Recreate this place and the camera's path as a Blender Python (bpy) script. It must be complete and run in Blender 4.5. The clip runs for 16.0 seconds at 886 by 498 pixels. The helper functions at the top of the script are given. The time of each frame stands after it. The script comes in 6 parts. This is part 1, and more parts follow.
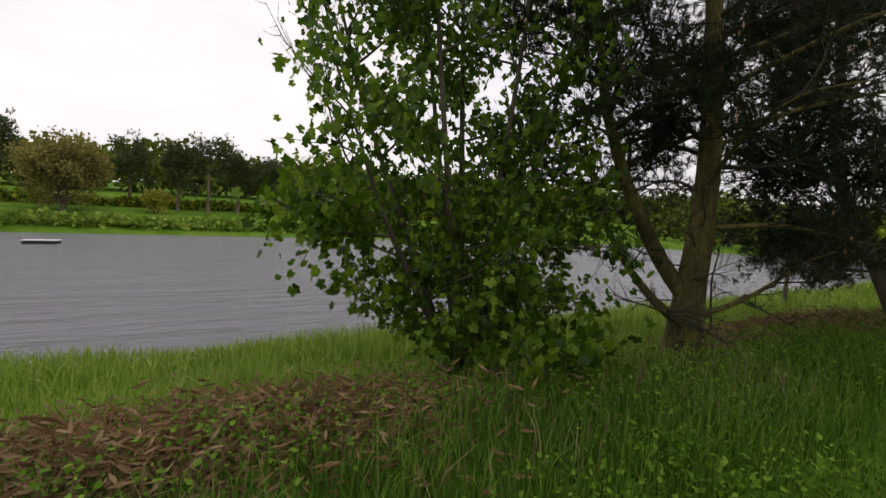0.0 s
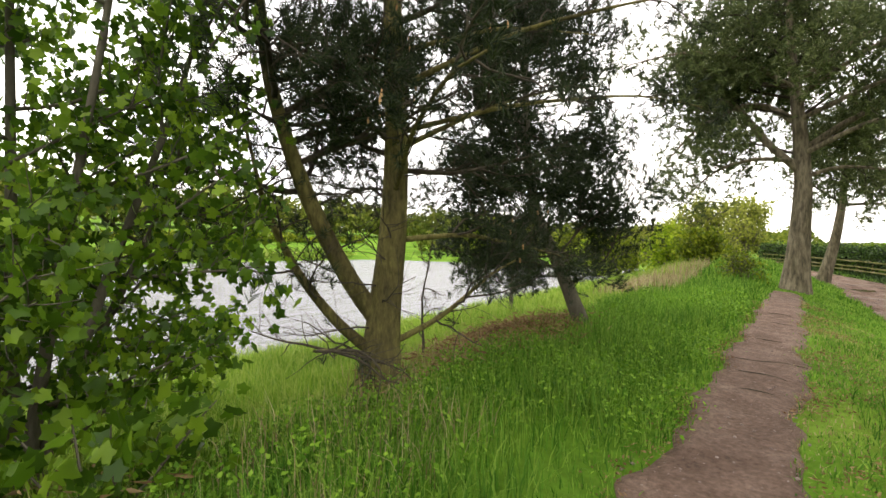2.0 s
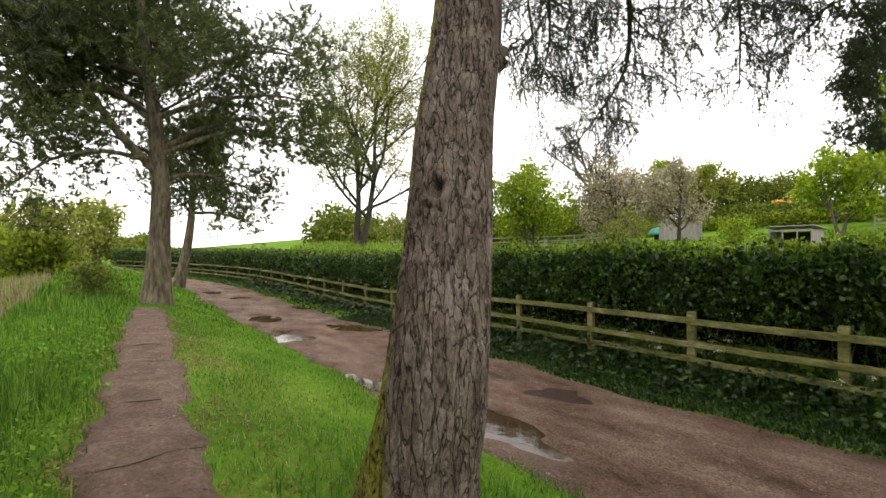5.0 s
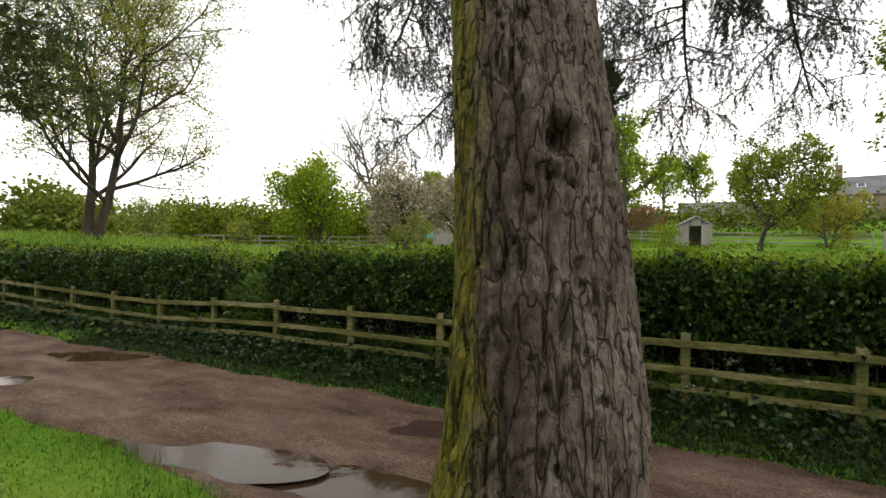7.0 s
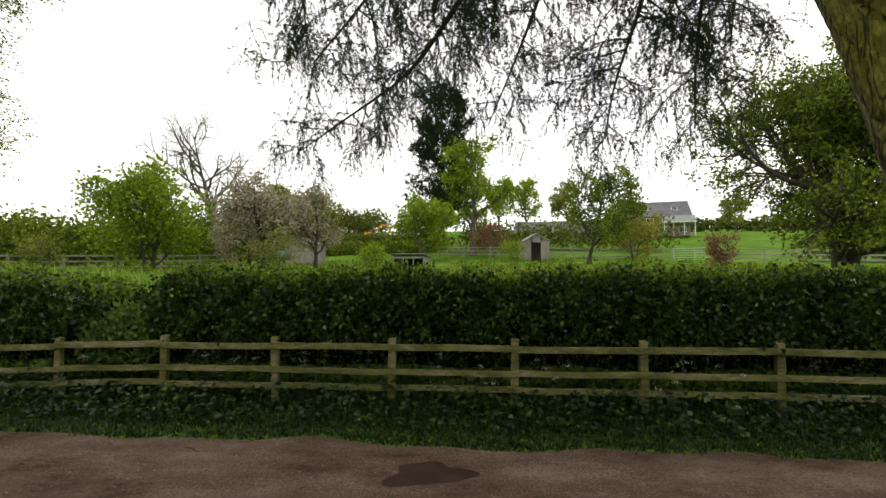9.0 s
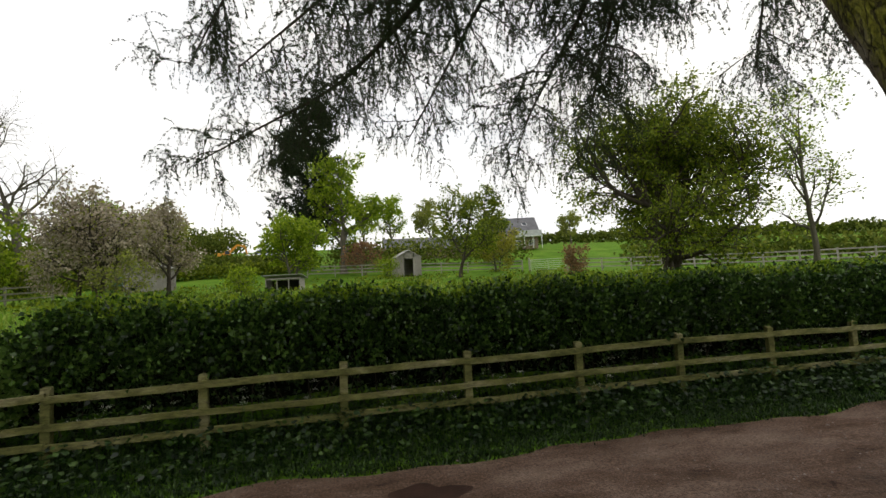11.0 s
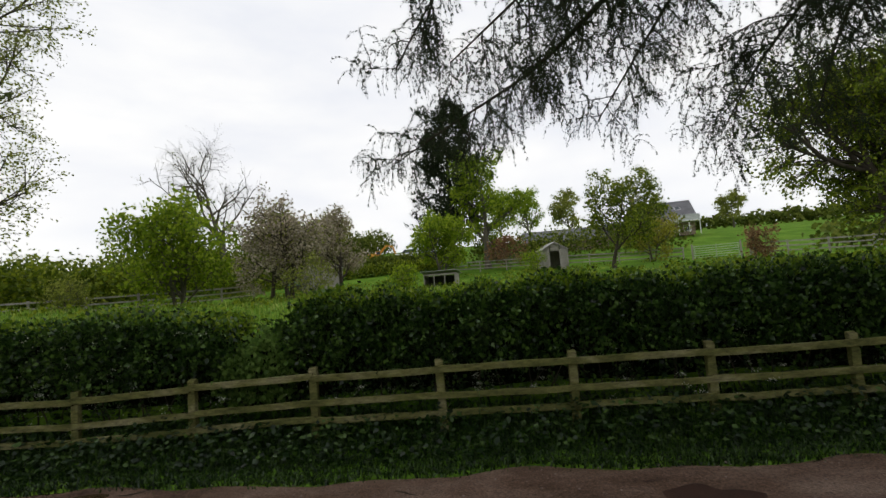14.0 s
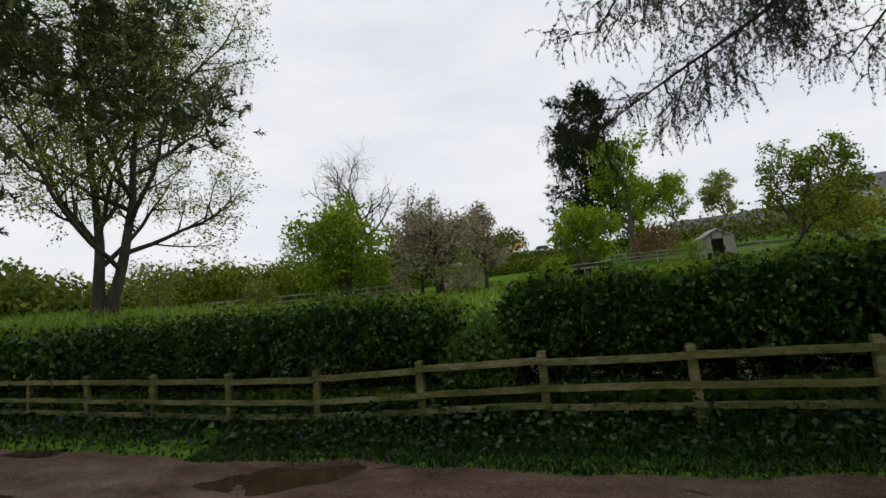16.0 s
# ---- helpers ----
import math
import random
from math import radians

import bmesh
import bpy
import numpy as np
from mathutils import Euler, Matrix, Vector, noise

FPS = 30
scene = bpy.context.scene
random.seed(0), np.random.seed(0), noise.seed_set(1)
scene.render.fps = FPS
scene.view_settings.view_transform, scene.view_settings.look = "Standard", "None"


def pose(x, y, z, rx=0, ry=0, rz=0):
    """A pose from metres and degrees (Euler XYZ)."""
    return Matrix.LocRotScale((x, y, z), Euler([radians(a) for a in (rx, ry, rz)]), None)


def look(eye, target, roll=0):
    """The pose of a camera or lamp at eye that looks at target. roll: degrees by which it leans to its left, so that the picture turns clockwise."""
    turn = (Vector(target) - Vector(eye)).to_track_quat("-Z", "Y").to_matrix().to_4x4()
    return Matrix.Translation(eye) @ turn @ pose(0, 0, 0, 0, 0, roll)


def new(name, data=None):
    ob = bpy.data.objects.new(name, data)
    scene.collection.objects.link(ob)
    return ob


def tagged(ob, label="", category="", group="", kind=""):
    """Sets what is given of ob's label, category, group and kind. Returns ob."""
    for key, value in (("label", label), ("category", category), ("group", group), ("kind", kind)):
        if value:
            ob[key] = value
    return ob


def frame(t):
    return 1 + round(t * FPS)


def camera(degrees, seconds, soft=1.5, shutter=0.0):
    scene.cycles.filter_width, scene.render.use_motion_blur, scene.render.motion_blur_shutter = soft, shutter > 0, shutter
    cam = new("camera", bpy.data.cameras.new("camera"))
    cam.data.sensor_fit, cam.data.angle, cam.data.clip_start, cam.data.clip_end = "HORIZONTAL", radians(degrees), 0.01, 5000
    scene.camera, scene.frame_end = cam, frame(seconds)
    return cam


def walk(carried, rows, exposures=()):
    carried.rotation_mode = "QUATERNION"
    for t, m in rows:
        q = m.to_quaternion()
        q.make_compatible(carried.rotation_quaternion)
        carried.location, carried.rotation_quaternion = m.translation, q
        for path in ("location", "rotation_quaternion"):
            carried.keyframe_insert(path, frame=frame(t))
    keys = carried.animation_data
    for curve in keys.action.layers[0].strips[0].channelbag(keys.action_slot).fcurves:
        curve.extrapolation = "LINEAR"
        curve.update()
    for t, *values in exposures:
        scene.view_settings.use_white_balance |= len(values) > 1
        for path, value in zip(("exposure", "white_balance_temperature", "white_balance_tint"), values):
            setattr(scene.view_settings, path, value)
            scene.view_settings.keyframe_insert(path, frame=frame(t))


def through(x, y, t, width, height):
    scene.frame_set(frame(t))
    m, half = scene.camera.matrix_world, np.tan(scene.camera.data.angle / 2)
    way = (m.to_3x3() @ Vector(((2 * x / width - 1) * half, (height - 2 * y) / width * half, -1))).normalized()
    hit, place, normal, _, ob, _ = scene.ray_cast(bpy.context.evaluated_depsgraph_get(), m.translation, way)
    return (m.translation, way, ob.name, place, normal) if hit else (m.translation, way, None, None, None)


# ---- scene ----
cam = camera(87.7, 16.0)
PATH = [
    (0, (-2.718, 0.174, 1.461), (-1.715, 1.9, 1.346), 2.4),
    (0.5, (-2.218, 0.199, 1.402), (-0.999, 1.784, 1.354), 1.9),
    (1, (-1.769, 0.247, 1.432), (-0.363, 1.668, 1.397), 2.2),
    (1.5, (-1.27, 0.241, 1.446), (0.285, 1.499, 1.422), 1.7),
    (2, (-0.83, 0.317, 1.469), (0.832, 1.429, 1.455), 0.8),
    (2.5, (-0.312, 0.477, 1.515), (1.447, 1.43, 1.516), 0.3),
    (3, (0.148, 0.529, 1.504), (1.999, 1.284, 1.517), 0.2),
    (3.5, (0.574, 0.582, 1.517), (2.522, 1.037, 1.534), -0.2),
    (4, (1.06, 0.549, 1.529), (3.059, 0.479, 1.543), -0.3),
    (4.5, (1.555, 0.399, 1.6), (3.435, -0.281, 1.596), -1.0),
    (5, (2.083, 0.394, 1.629), (3.692, -0.793, 1.633), -0.9),
    (5.2, (2.258, 0.371, 1.642), (3.724, -0.989, 1.646), -0.5),
    (7.3, (4.35, 0.101, 1.674), (5.1, -1.753, 1.685), 1.0),
    (7.5, (4.57, 0.195, 1.673), (5.232, -1.692, 1.691), 1.0),
    (8, (5.047, 0.112, 1.675), (5.552, -1.822, 1.717), 0.8),
    (8.5, (5.475, 0.022, 1.676), (5.822, -1.947, 1.742), 0.5),
    (9, (5.873, 0.011, 1.658), (6.066, -1.978, 1.743), -0.2),
    (9.5, (6.256, 0.003, 1.651), (6.285, -1.994, 1.755), -0.7),
    (10, (6.649, -0.032, 1.674), (6.518, -2.025, 1.785), -1.4),
    (10.2, (6.795, -0.049, 1.671), (6.599, -2.036, 1.787), -1.9),
    (12.3, (7.438, -0.047, 1.69), (6.875, -1.957, 1.869), -3.3),
    (12.5, (7.462, -0.106, 1.665), (7.023, -2.05, 1.832), -3.8),
    (13, (7.696, -0.09, 1.61), (7.511, -2.076, 1.756), -4.0),
    (13.5, (8.048, -0.124, 1.617), (8.067, -2.119, 1.755), -4.2),
    (14, (8.444, -0.316, 1.636), (8.592, -2.304, 1.796), -4.5),
    (14.5, (8.812, -0.377, 1.621), (9.083, -2.35, 1.798), -4.5),
    (15, (9.172, -0.405, 1.607), (9.583, -2.353, 1.804), -4.6),
    (15.5, (9.556, -0.475, 1.54), (10.109, -2.385, 1.751), -5.0),
    (16, (9.898, -0.445, 1.481), (10.564, -2.319, 1.686), -5.5),
]

EXPOSURES = [(0.0, -0.85, 6700, 16), (0.5, -0.5, 6750, 15), (1.0, 0.0, 6850, 13), (1.5, 0.45, 6950, 12), (2.5, 0.85, 7000, 11), (3.5, 0.75, 6950, 12), (5.0, 0.4, 6850, 12), (7.5, -0.1, 6800, 10), (10.0, -0.4, 6750, 9), (12.5, -0.7, 6700, 9), (14.0, -0.85, 6450, 10), (16.0, -1.05, 6250, 11)]
walk(cam, [(t, look(eye, target, roll)) for t, eye, target, roll in PATH], EXPOSURES)

# ---- world and sun: a bright overcast sky ----
world = bpy.data.worlds.new("overcast_sky")
scene.world = world
world.use_nodes = True
wn, wl = world.node_tree.nodes, world.node_tree.links
wn.clear()
sky = wn.new("ShaderNodeTexSky")
sky.sky_type, sky.sun_disc = "NISHITA", False
sky.sun_elevation, sky.sun_rotation = radians(52), radians(60)
sky_bg = wn.new("ShaderNodeBackground")
sky_bg.inputs["Strength"].default_value = 0.1
wl.new(sky.outputs["Color"], sky_bg.inputs["Color"])
coord = wn.new("ShaderNodeTexCoord")
stretch = wn.new("ShaderNodeMapping")
stretch.inputs["Scale"].default_value = (1.0, 1.0, 3.2)
cloud = wn.new("ShaderNodeTexNoise")
cloud.inputs["Scale"].default_value, cloud.inputs["Detail"].default_value = 2.2, 7.0
cloud.inputs["Roughness"].default_value = 0.55
ramp = wn.new("ShaderNodeValToRGB")
ramp.color_ramp.elements[0].position, ramp.color_ramp.elements[0].color = 0.34, (0.9, 0.915, 0.96, 1)
ramp.color_ramp.elements[1].position, ramp.color_ramp.elements[1].color = 0.6, (1.06, 1.05, 1.03, 1)
cloud_bg = wn.new("ShaderNodeBackground")
cloud_bg.inputs["Strength"].default_value = 1.85
cover = wn.new("ShaderNodeMixShader")
cover.inputs["Fac"].default_value = 0.93
out = wn.new("ShaderNodeOutputWorld")
wl.new(coord.outputs["Generated"], stretch.inputs["Vector"])
wl.new(stretch.outputs["Vector"], cloud.inputs["Vector"])
wl.new(cloud.outputs["Fac"], ramp.inputs["Fac"])
wl.new(ramp.outputs["Color"], cloud_bg.inputs["Color"])
wl.new(sky_bg.outputs[0], cover.inputs[1])
wl.new(cloud_bg.outputs[0], cover.inputs[2])
wl.new(cover.outputs[0], out.inputs["Surface"])

sun = new("sun", bpy.data.lights.new("sun", "SUN"))
sun.data.energy, sun.data.angle, sun.data.color = 0.6, radians(25), (1.0, 0.97, 0.92)
sun.matrix_world = look((20, -30, 60), (6, -1, 0))


# ---- materials ----
def node_mat(name, rough=0.8, spec=0.3):
    m = bpy.data.materials.new(name)
    m.use_nodes = True
    nt = m.node_tree
    b = nt.nodes["Principled BSDF"]
    b.inputs["Roughness"].default_value = rough
    b.inputs["Specular IOR Level"].default_value = spec
    return m, nt, b


def ramp_of(nt, fac, stops):
    r = nt.nodes.new("ShaderNodeValToRGB")
    els = r.color_ramp.elements
    while len(els) < len(stops):
        els.new(0.5)
    for el, (p, c) in zip(els, stops):
        el.position, el.color = p, (*c, 1)
    nt.links.new(fac, r.inputs["Fac"])
    return r.outputs["Color"]


def noise_of(nt, scale, detail=4.0, rough=0.6, stretch=(1, 1, 1), coords="Object"):
    tc = nt.nodes.new("ShaderNodeTexCoord")
    mp = nt.nodes.new("ShaderNodeMapping")
    mp.inputs["Scale"].default_value = stretch
    n = nt.nodes.new("ShaderNodeTexNoise")
    n.inputs["Scale"].default_value, n.inputs["Detail"].default_value, n.inputs["Roughness"].default_value = scale, detail, rough
    nt.links.new(tc.outputs[coords], mp.inputs["Vector"])
    nt.links.new(mp.outputs["Vector"], n.inputs["Vector"])
    return n.outputs["Fac"]


def mix_of(nt, fac, a, b, blend="MIX"):
    m = nt.nodes.new("ShaderNodeMix")
    m.data_type, m.blend_type = "RGBA", blend
    for sock, v in ((m.inputs[0], fac), (m.inputs[6], a), (m.inputs[7], b)):
        if isinstance(v, (int, float)):
            sock.default_value = v
        elif isinstance(v, tuple):
            sock.default_value = (*v, 1)
        else:
            nt.links.new(v, sock)
    return m.outputs[2]


def bump_of(nt, b, height, strength, dist):
    bp = nt.nodes.new("ShaderNodeBump")
    bp.inputs["Strength"].default_value, bp.inputs["Distance"].default_value = strength, dist
    nt.links.new(height, bp.inputs["Height"])
    nt.links.new(bp.outputs["Normal"], b.inputs["Normal"])


def mixed(name, stops, scale, grain_stops, grain, rough=0.85, bump=0.4, dist=0.01, stretch=(1, 1, 1), spec=0.25):
    """A surface with two scales of colour: patches and grain."""
    m, nt, b = node_mat(name, rough, spec)
    big = ramp_of(nt, noise_of(nt, scale, 4, 0.6, stretch), stops)
    fine = noise_of(nt, grain, 5, 0.7, stretch)
    nt.links.new(mix_of(nt, 1.0, big, ramp_of(nt, fine, grain_stops), "MULTIPLY"), b.inputs["Base Color"])
    bump_of(nt, b, fine, bump, dist)
    return m


def leafy(name, dark, mid, light, through=0.35, rough=0.6, patch=0.6, spec=0.14):
    """Leaves: colour by leaf and by clump, some light through the blade."""
    m, nt, b = node_mat(name, rough, spec)
    geo = nt.nodes.new("ShaderNodeNewGeometry")
    per_leaf = ramp_of(nt, geo.outputs["Random Per Island"], [(0.0, dark), (0.5, mid), (1.0, light)])
    per_patch = ramp_of(nt, noise_of(nt, patch, 3), [(0.3, (0.72, 0.74, 0.7)), (0.7, (1.12, 1.1, 1.0))])
    col = mix_of(nt, 1.0, per_leaf, per_patch, "MULTIPLY")
    nt.links.new(col, b.inputs["Base Color"])
    tr = nt.nodes.new("ShaderNodeBsdfTranslucent")
    nt.links.new(col, tr.inputs["Color"])
    mx = nt.nodes.new("ShaderNodeMixShader")
    mx.inputs["Fac"].default_value = through
    nt.links.new(b.outputs[0], mx.inputs[1])
    nt.links.new(tr.outputs[0], mx.inputs[2])
    nt.links.new(mx.outputs[0], nt.nodes["Material Output"].inputs["Surface"])
    return m


GREY = [(0.3, (0.7, 0.7, 0.7)), (0.7, (1.15, 1.15, 1.15))]
M = {}
M["ground"] = mixed("meadow_ground", [(0.3, (0.06, 0.125, 0.014)), (0.5, (0.095, 0.19, 0.02)), (0.7, (0.15, 0.235, 0.035))], 0.35, [(0.25, (0.55, 0.55, 0.5)), (0.75, (1.3, 1.3, 1.2))], 9.0, 0.95, 0.6, 0.05, spec=0.02)
M["path"] = mixed("trodden_earth", [(0.3, (0.095, 0.06, 0.043)), (0.55, (0.155, 0.103, 0.077)), (0.75, (0.21, 0.15, 0.118))], 2.6, [(0.3, (0.5, 0.48, 0.46)), (0.7, (1.3, 1.3, 1.3))], 22.0, 0.9, 1.0, 0.03)
M["grass"] = leafy("grass_blades", (0.035, 0.115, 0.012), (0.115, 0.26, 0.03), (0.28, 0.42, 0.075), 0.45, 0.55, 0.9, 0.08)
M["bank_grass"] = leafy("bank_grass_blades", (0.12, 0.22, 0.022), (0.21, 0.34, 0.04), (0.36, 0.43, 0.11), 0.3, 0.6, 0.5)
M["dry_grass"] = leafy("dry_grass_blades", (0.2, 0.15, 0.08), (0.34, 0.27, 0.15), (0.46, 0.4, 0.25), 0.25, 0.7, 1.5)
M["bracken"] = leafy("dead_bracken", (0.13, 0.07, 0.035), (0.24, 0.15, 0.08), (0.37, 0.26, 0.16), 0.2, 0.8, 2.0)
# nettle green, darkened to carry the shade along the fence foot
M["weed"] = leafy("shaded_nettle_leaves", (0.004, 0.016, 0.002), (0.014, 0.042, 0.006), (0.07, 0.13, 0.022), 0.25, 0.4, 1.6, 0.35)
M["ground_elder"] = leafy("ground_elder_leaves", (0.06, 0.15, 0.01), (0.13, 0.27, 0.02), (0.25, 0.42, 0.05), 0.4, 0.55, 1.2, 0.1)
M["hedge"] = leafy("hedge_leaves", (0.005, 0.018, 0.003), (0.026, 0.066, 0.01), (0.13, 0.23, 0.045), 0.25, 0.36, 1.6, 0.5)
M["hedge_tip"] = leafy("pale_hedge_leaves", (0.08, 0.15, 0.01), (0.16, 0.25, 0.018), (0.3, 0.38, 0.045), 0.4, 0.45, 1.6, 0.2)
M["elder"] = leafy("light_shrub_leaves", (0.07, 0.13, 0.03), (0.12, 0.21, 0.045), (0.2, 0.3, 0.08), 0.35, 0.5, 1.0)
M["maple"] = leafy("maple_leaves", (0.03, 0.075, 0.006), (0.085, 0.18, 0.012), (0.24, 0.38, 0.03), 0.5, 0.38, 0.9, 0.25)
M["needle"] = leafy("black_pine_needles", (0.012, 0.02, 0.009), (0.024, 0.038, 0.016), (0.05, 0.068, 0.028), 0.2, 0.5, 0.8)
M["scots"] = leafy("scots_pine_needles", (0.045, 0.068, 0.022), (0.095, 0.125, 0.045), (0.18, 0.21, 0.085), 0.25, 0.5, 0.6)
M["larch"] = leafy("larch_needles", (0.02, 0.034, 0.015), (0.04, 0.062, 0.024), (0.07, 0.1, 0.04), 0.25, 0.55, 1.5)
M["candle"] = leafy("pine_candles", (0.3, 0.16, 0.08), (0.42, 0.25, 0.12), (0.5, 0.32, 0.17), 0.1, 0.6, 2.0)
M["spring"] = leafy("spring_leaves", (0.11, 0.19, 0.01), (0.23, 0.34, 0.018), (0.42, 0.52, 0.045), 0.55, 0.5, 0.5)
M["deep"] = leafy("full_green_leaves", (0.05, 0.085, 0.007), (0.135, 0.19, 0.013), (0.3, 0.35, 0.03), 0.4, 0.45, 0.5)
M["olive"] = leafy("young_olive_leaves", (0.15, 0.175, 0.03), (0.25, 0.29, 0.05), (0.4, 0.43, 0.1), 0.55, 0.6, 0.5)
M["yellow"] = leafy("yellow_green_leaves", (0.2, 0.2, 0.02), (0.31, 0.3, 0.035), (0.4, 0.38, 0.08), 0.4, 0.6, 0.8)
M["blossom"] = leafy("apple_blossom", (0.24, 0.2, 0.13), (0.38, 0.33, 0.25), (0.55, 0.47, 0.42), 0.35, 0.7, 0.9)
M["willow_far"] = leafy("far_willow_leaves", (0.17, 0.14, 0.04), (0.27, 0.23, 0.07), (0.36, 0.32, 0.11), 0.4, 0.7, 0.3)
M["may"] = leafy("white_may_flower", (0.55, 0.56, 0.48), (0.7, 0.71, 0.64), (0.8, 0.8, 0.75), 0.3, 0.7, 2.0)
M["copper"] = leafy("copper_red_leaves", (0.16, 0.08, 0.045), (0.27, 0.15, 0.08), (0.38, 0.24, 0.13), 0.35, 0.6, 1.0)
M["wood_far"] = leafy("far_wood_leaves", (0.06, 0.095, 0.012), (0.12, 0.16, 0.022), (0.23, 0.26, 0.045), 0.3, 0.7, 0.06)
M["bark_pine"] = mixed("mossy_pine_bark", [(0.3, (0.07, 0.058, 0.026)), (0.55, (0.165, 0.145, 0.05)), (0.75, (0.25, 0.22, 0.08))], 3.5, [(0.3, (0.4, 0.4, 0.4)), (0.65, (1.2, 1.2, 1.2))], 22, 0.95, 0.9, 0.03, (1, 1, 0.35))
M["bark_dark"] = mixed("dark_twig_bark", [(0.3, (0.035, 0.028, 0.02)), (0.7, (0.09, 0.075, 0.055))], 4, GREY, 40, 0.95, 0.5, 0.01, (1, 1, 0.3))
M["bark_scots"] = mixed("scots_pine_bark", [(0.3, (0.1, 0.085, 0.05)), (0.7, (0.24, 0.2, 0.14))], 2.0, [(0.35, (0.35, 0.35, 0.35)), (0.6, (1.2, 1.2, 1.2))], 9, 0.95, 1.0, 0.05, (1, 1, 0.25))
M["bark_grey"] = mixed("grey_bark", [(0.3, (0.07, 0.066, 0.045)), (0.7, (0.17, 0.15, 0.115))], 2.0, GREY, 20, 0.95, 0.6, 0.02, (1, 1, 0.3))


def larch_bark():
    """Long upright scales, dark cracks that wander between them, algae on the damp side."""
    m, nt, b = node_mat("larch_bark", 0.9, 0.22)

    def crack(scale, stretch, lo, hi, warp_scale, warp_by):
        tc = nt.nodes.new("ShaderNodeTexCoord")
        mp = nt.nodes.new("ShaderNodeMapping")
        mp.inputs["Scale"].default_value = stretch
        wob = nt.nodes.new("ShaderNodeTexNoise")
        wob.inputs["Scale"].default_value, wob.inputs["Detail"].default_value = warp_scale, 4
        warp = nt.nodes.new("ShaderNodeMix")
        warp.data_type = "VECTOR"
        warp.inputs[0].default_value = warp_by
        vor = nt.nodes.new("ShaderNodeTexVoronoi")
        vor.feature = "DISTANCE_TO_EDGE"
        vor.inputs["Scale"].default_value = scale
        nt.links.new(tc.outputs["Object"], mp.inputs["Vector"])
        nt.links.new(mp.outputs["Vector"], wob.inputs["Vector"])
        nt.links.new(mp.outputs["Vector"], warp.inputs[4])
        nt.links.new(wob.outputs["Color"], warp.inputs[5])
        nt.links.new(warp.outputs[1], vor.inputs["Vector"])
        return ramp_of(nt, vor.outputs["Distance"], [(lo, (0, 0, 0)), (hi, (1, 1, 1))])

    scales = crack(20, (1, 1, 0.14), 0.0, 0.075, 26, 0.05)
    flakes = crack(46, (1, 1, 0.28), 0.0, 0.12, 60, 0.04)
    tone = ramp_of(nt, noise_of(nt, 7, 8, 0.7, (1, 1, 0.4)), [(0.3, (0.095, 0.068, 0.052)), (0.5, (0.195, 0.152, 0.122)), (0.7, (0.33, 0.28, 0.24))])
    fine = noise_of(nt, 60, 8, 0.75, (1, 1, 0.55))
    grain = ramp_of(nt, fine, [(0.3, (0.68, 0.67, 0.66)), (0.68, (1.2, 1.2, 1.2))])
    bark = mix_of(nt, 1.0, tone, grain, "MULTIPLY")
    moss = mix_of(nt, 1.0, ramp_of(nt, noise_of(nt, 24, 6, 0.7), [(0.3, (0.12, 0.115, 0.013)), (0.55, (0.27, 0.26, 0.025)), (0.75, (0.42, 0.4, 0.07))]), grain, "MULTIPLY")
    at = nt.nodes.new("ShaderNodeTexCoord")
    side = nt.nodes.new("ShaderNodeVectorMath")
    side.operation = "DOT_PRODUCT"
    side.inputs[1].default_value = (3.3, 1.1, -0.1)
    nt.links.new(at.outputs["Object"], side.inputs[0])
    add = nt.nodes.new("ShaderNodeMath")
    add.operation = "ADD"
    nt.links.new(side.outputs["Value"], add.inputs[0])
    nt.links.new(noise_of(nt, 12, 6, 0.75, (1, 1, 0.35)), add.inputs[1])
    mask = ramp_of(nt, add.outputs[0], [(0.68, (0, 0, 0)), (0.95, (0.92, 0.92, 0.92))])
    # red under-bark where a few scales have come away
    raw = ramp_of(nt, noise_of(nt, 5.5, 3, 0.5, (1, 1, 0.6)), [(0.745, (0, 0, 0)), (0.76, (1, 1, 1))])
    skin = mix_of(nt, raw, mix_of(nt, mask, bark, moss), (0.24, 0.085, 0.05))
    split = mix_of(nt, 0.4, scales, flakes, "MULTIPLY")
    nt.links.new(mix_of(nt, split, (0.03, 0.021, 0.015), skin), b.inputs["Base Color"])
    both = nt.nodes.new("ShaderNodeMath")
    both.operation = "MULTIPLY_ADD"
    both.inputs[1].default_value = 0.8
    nt.links.new(fine, both.inputs[0])
    nt.links.new(split, both.inputs[2])
    bump_of(nt, b, both.outputs[0], 0.9, 0.012)
    return m


M["bark_larch"] = larch_bark()


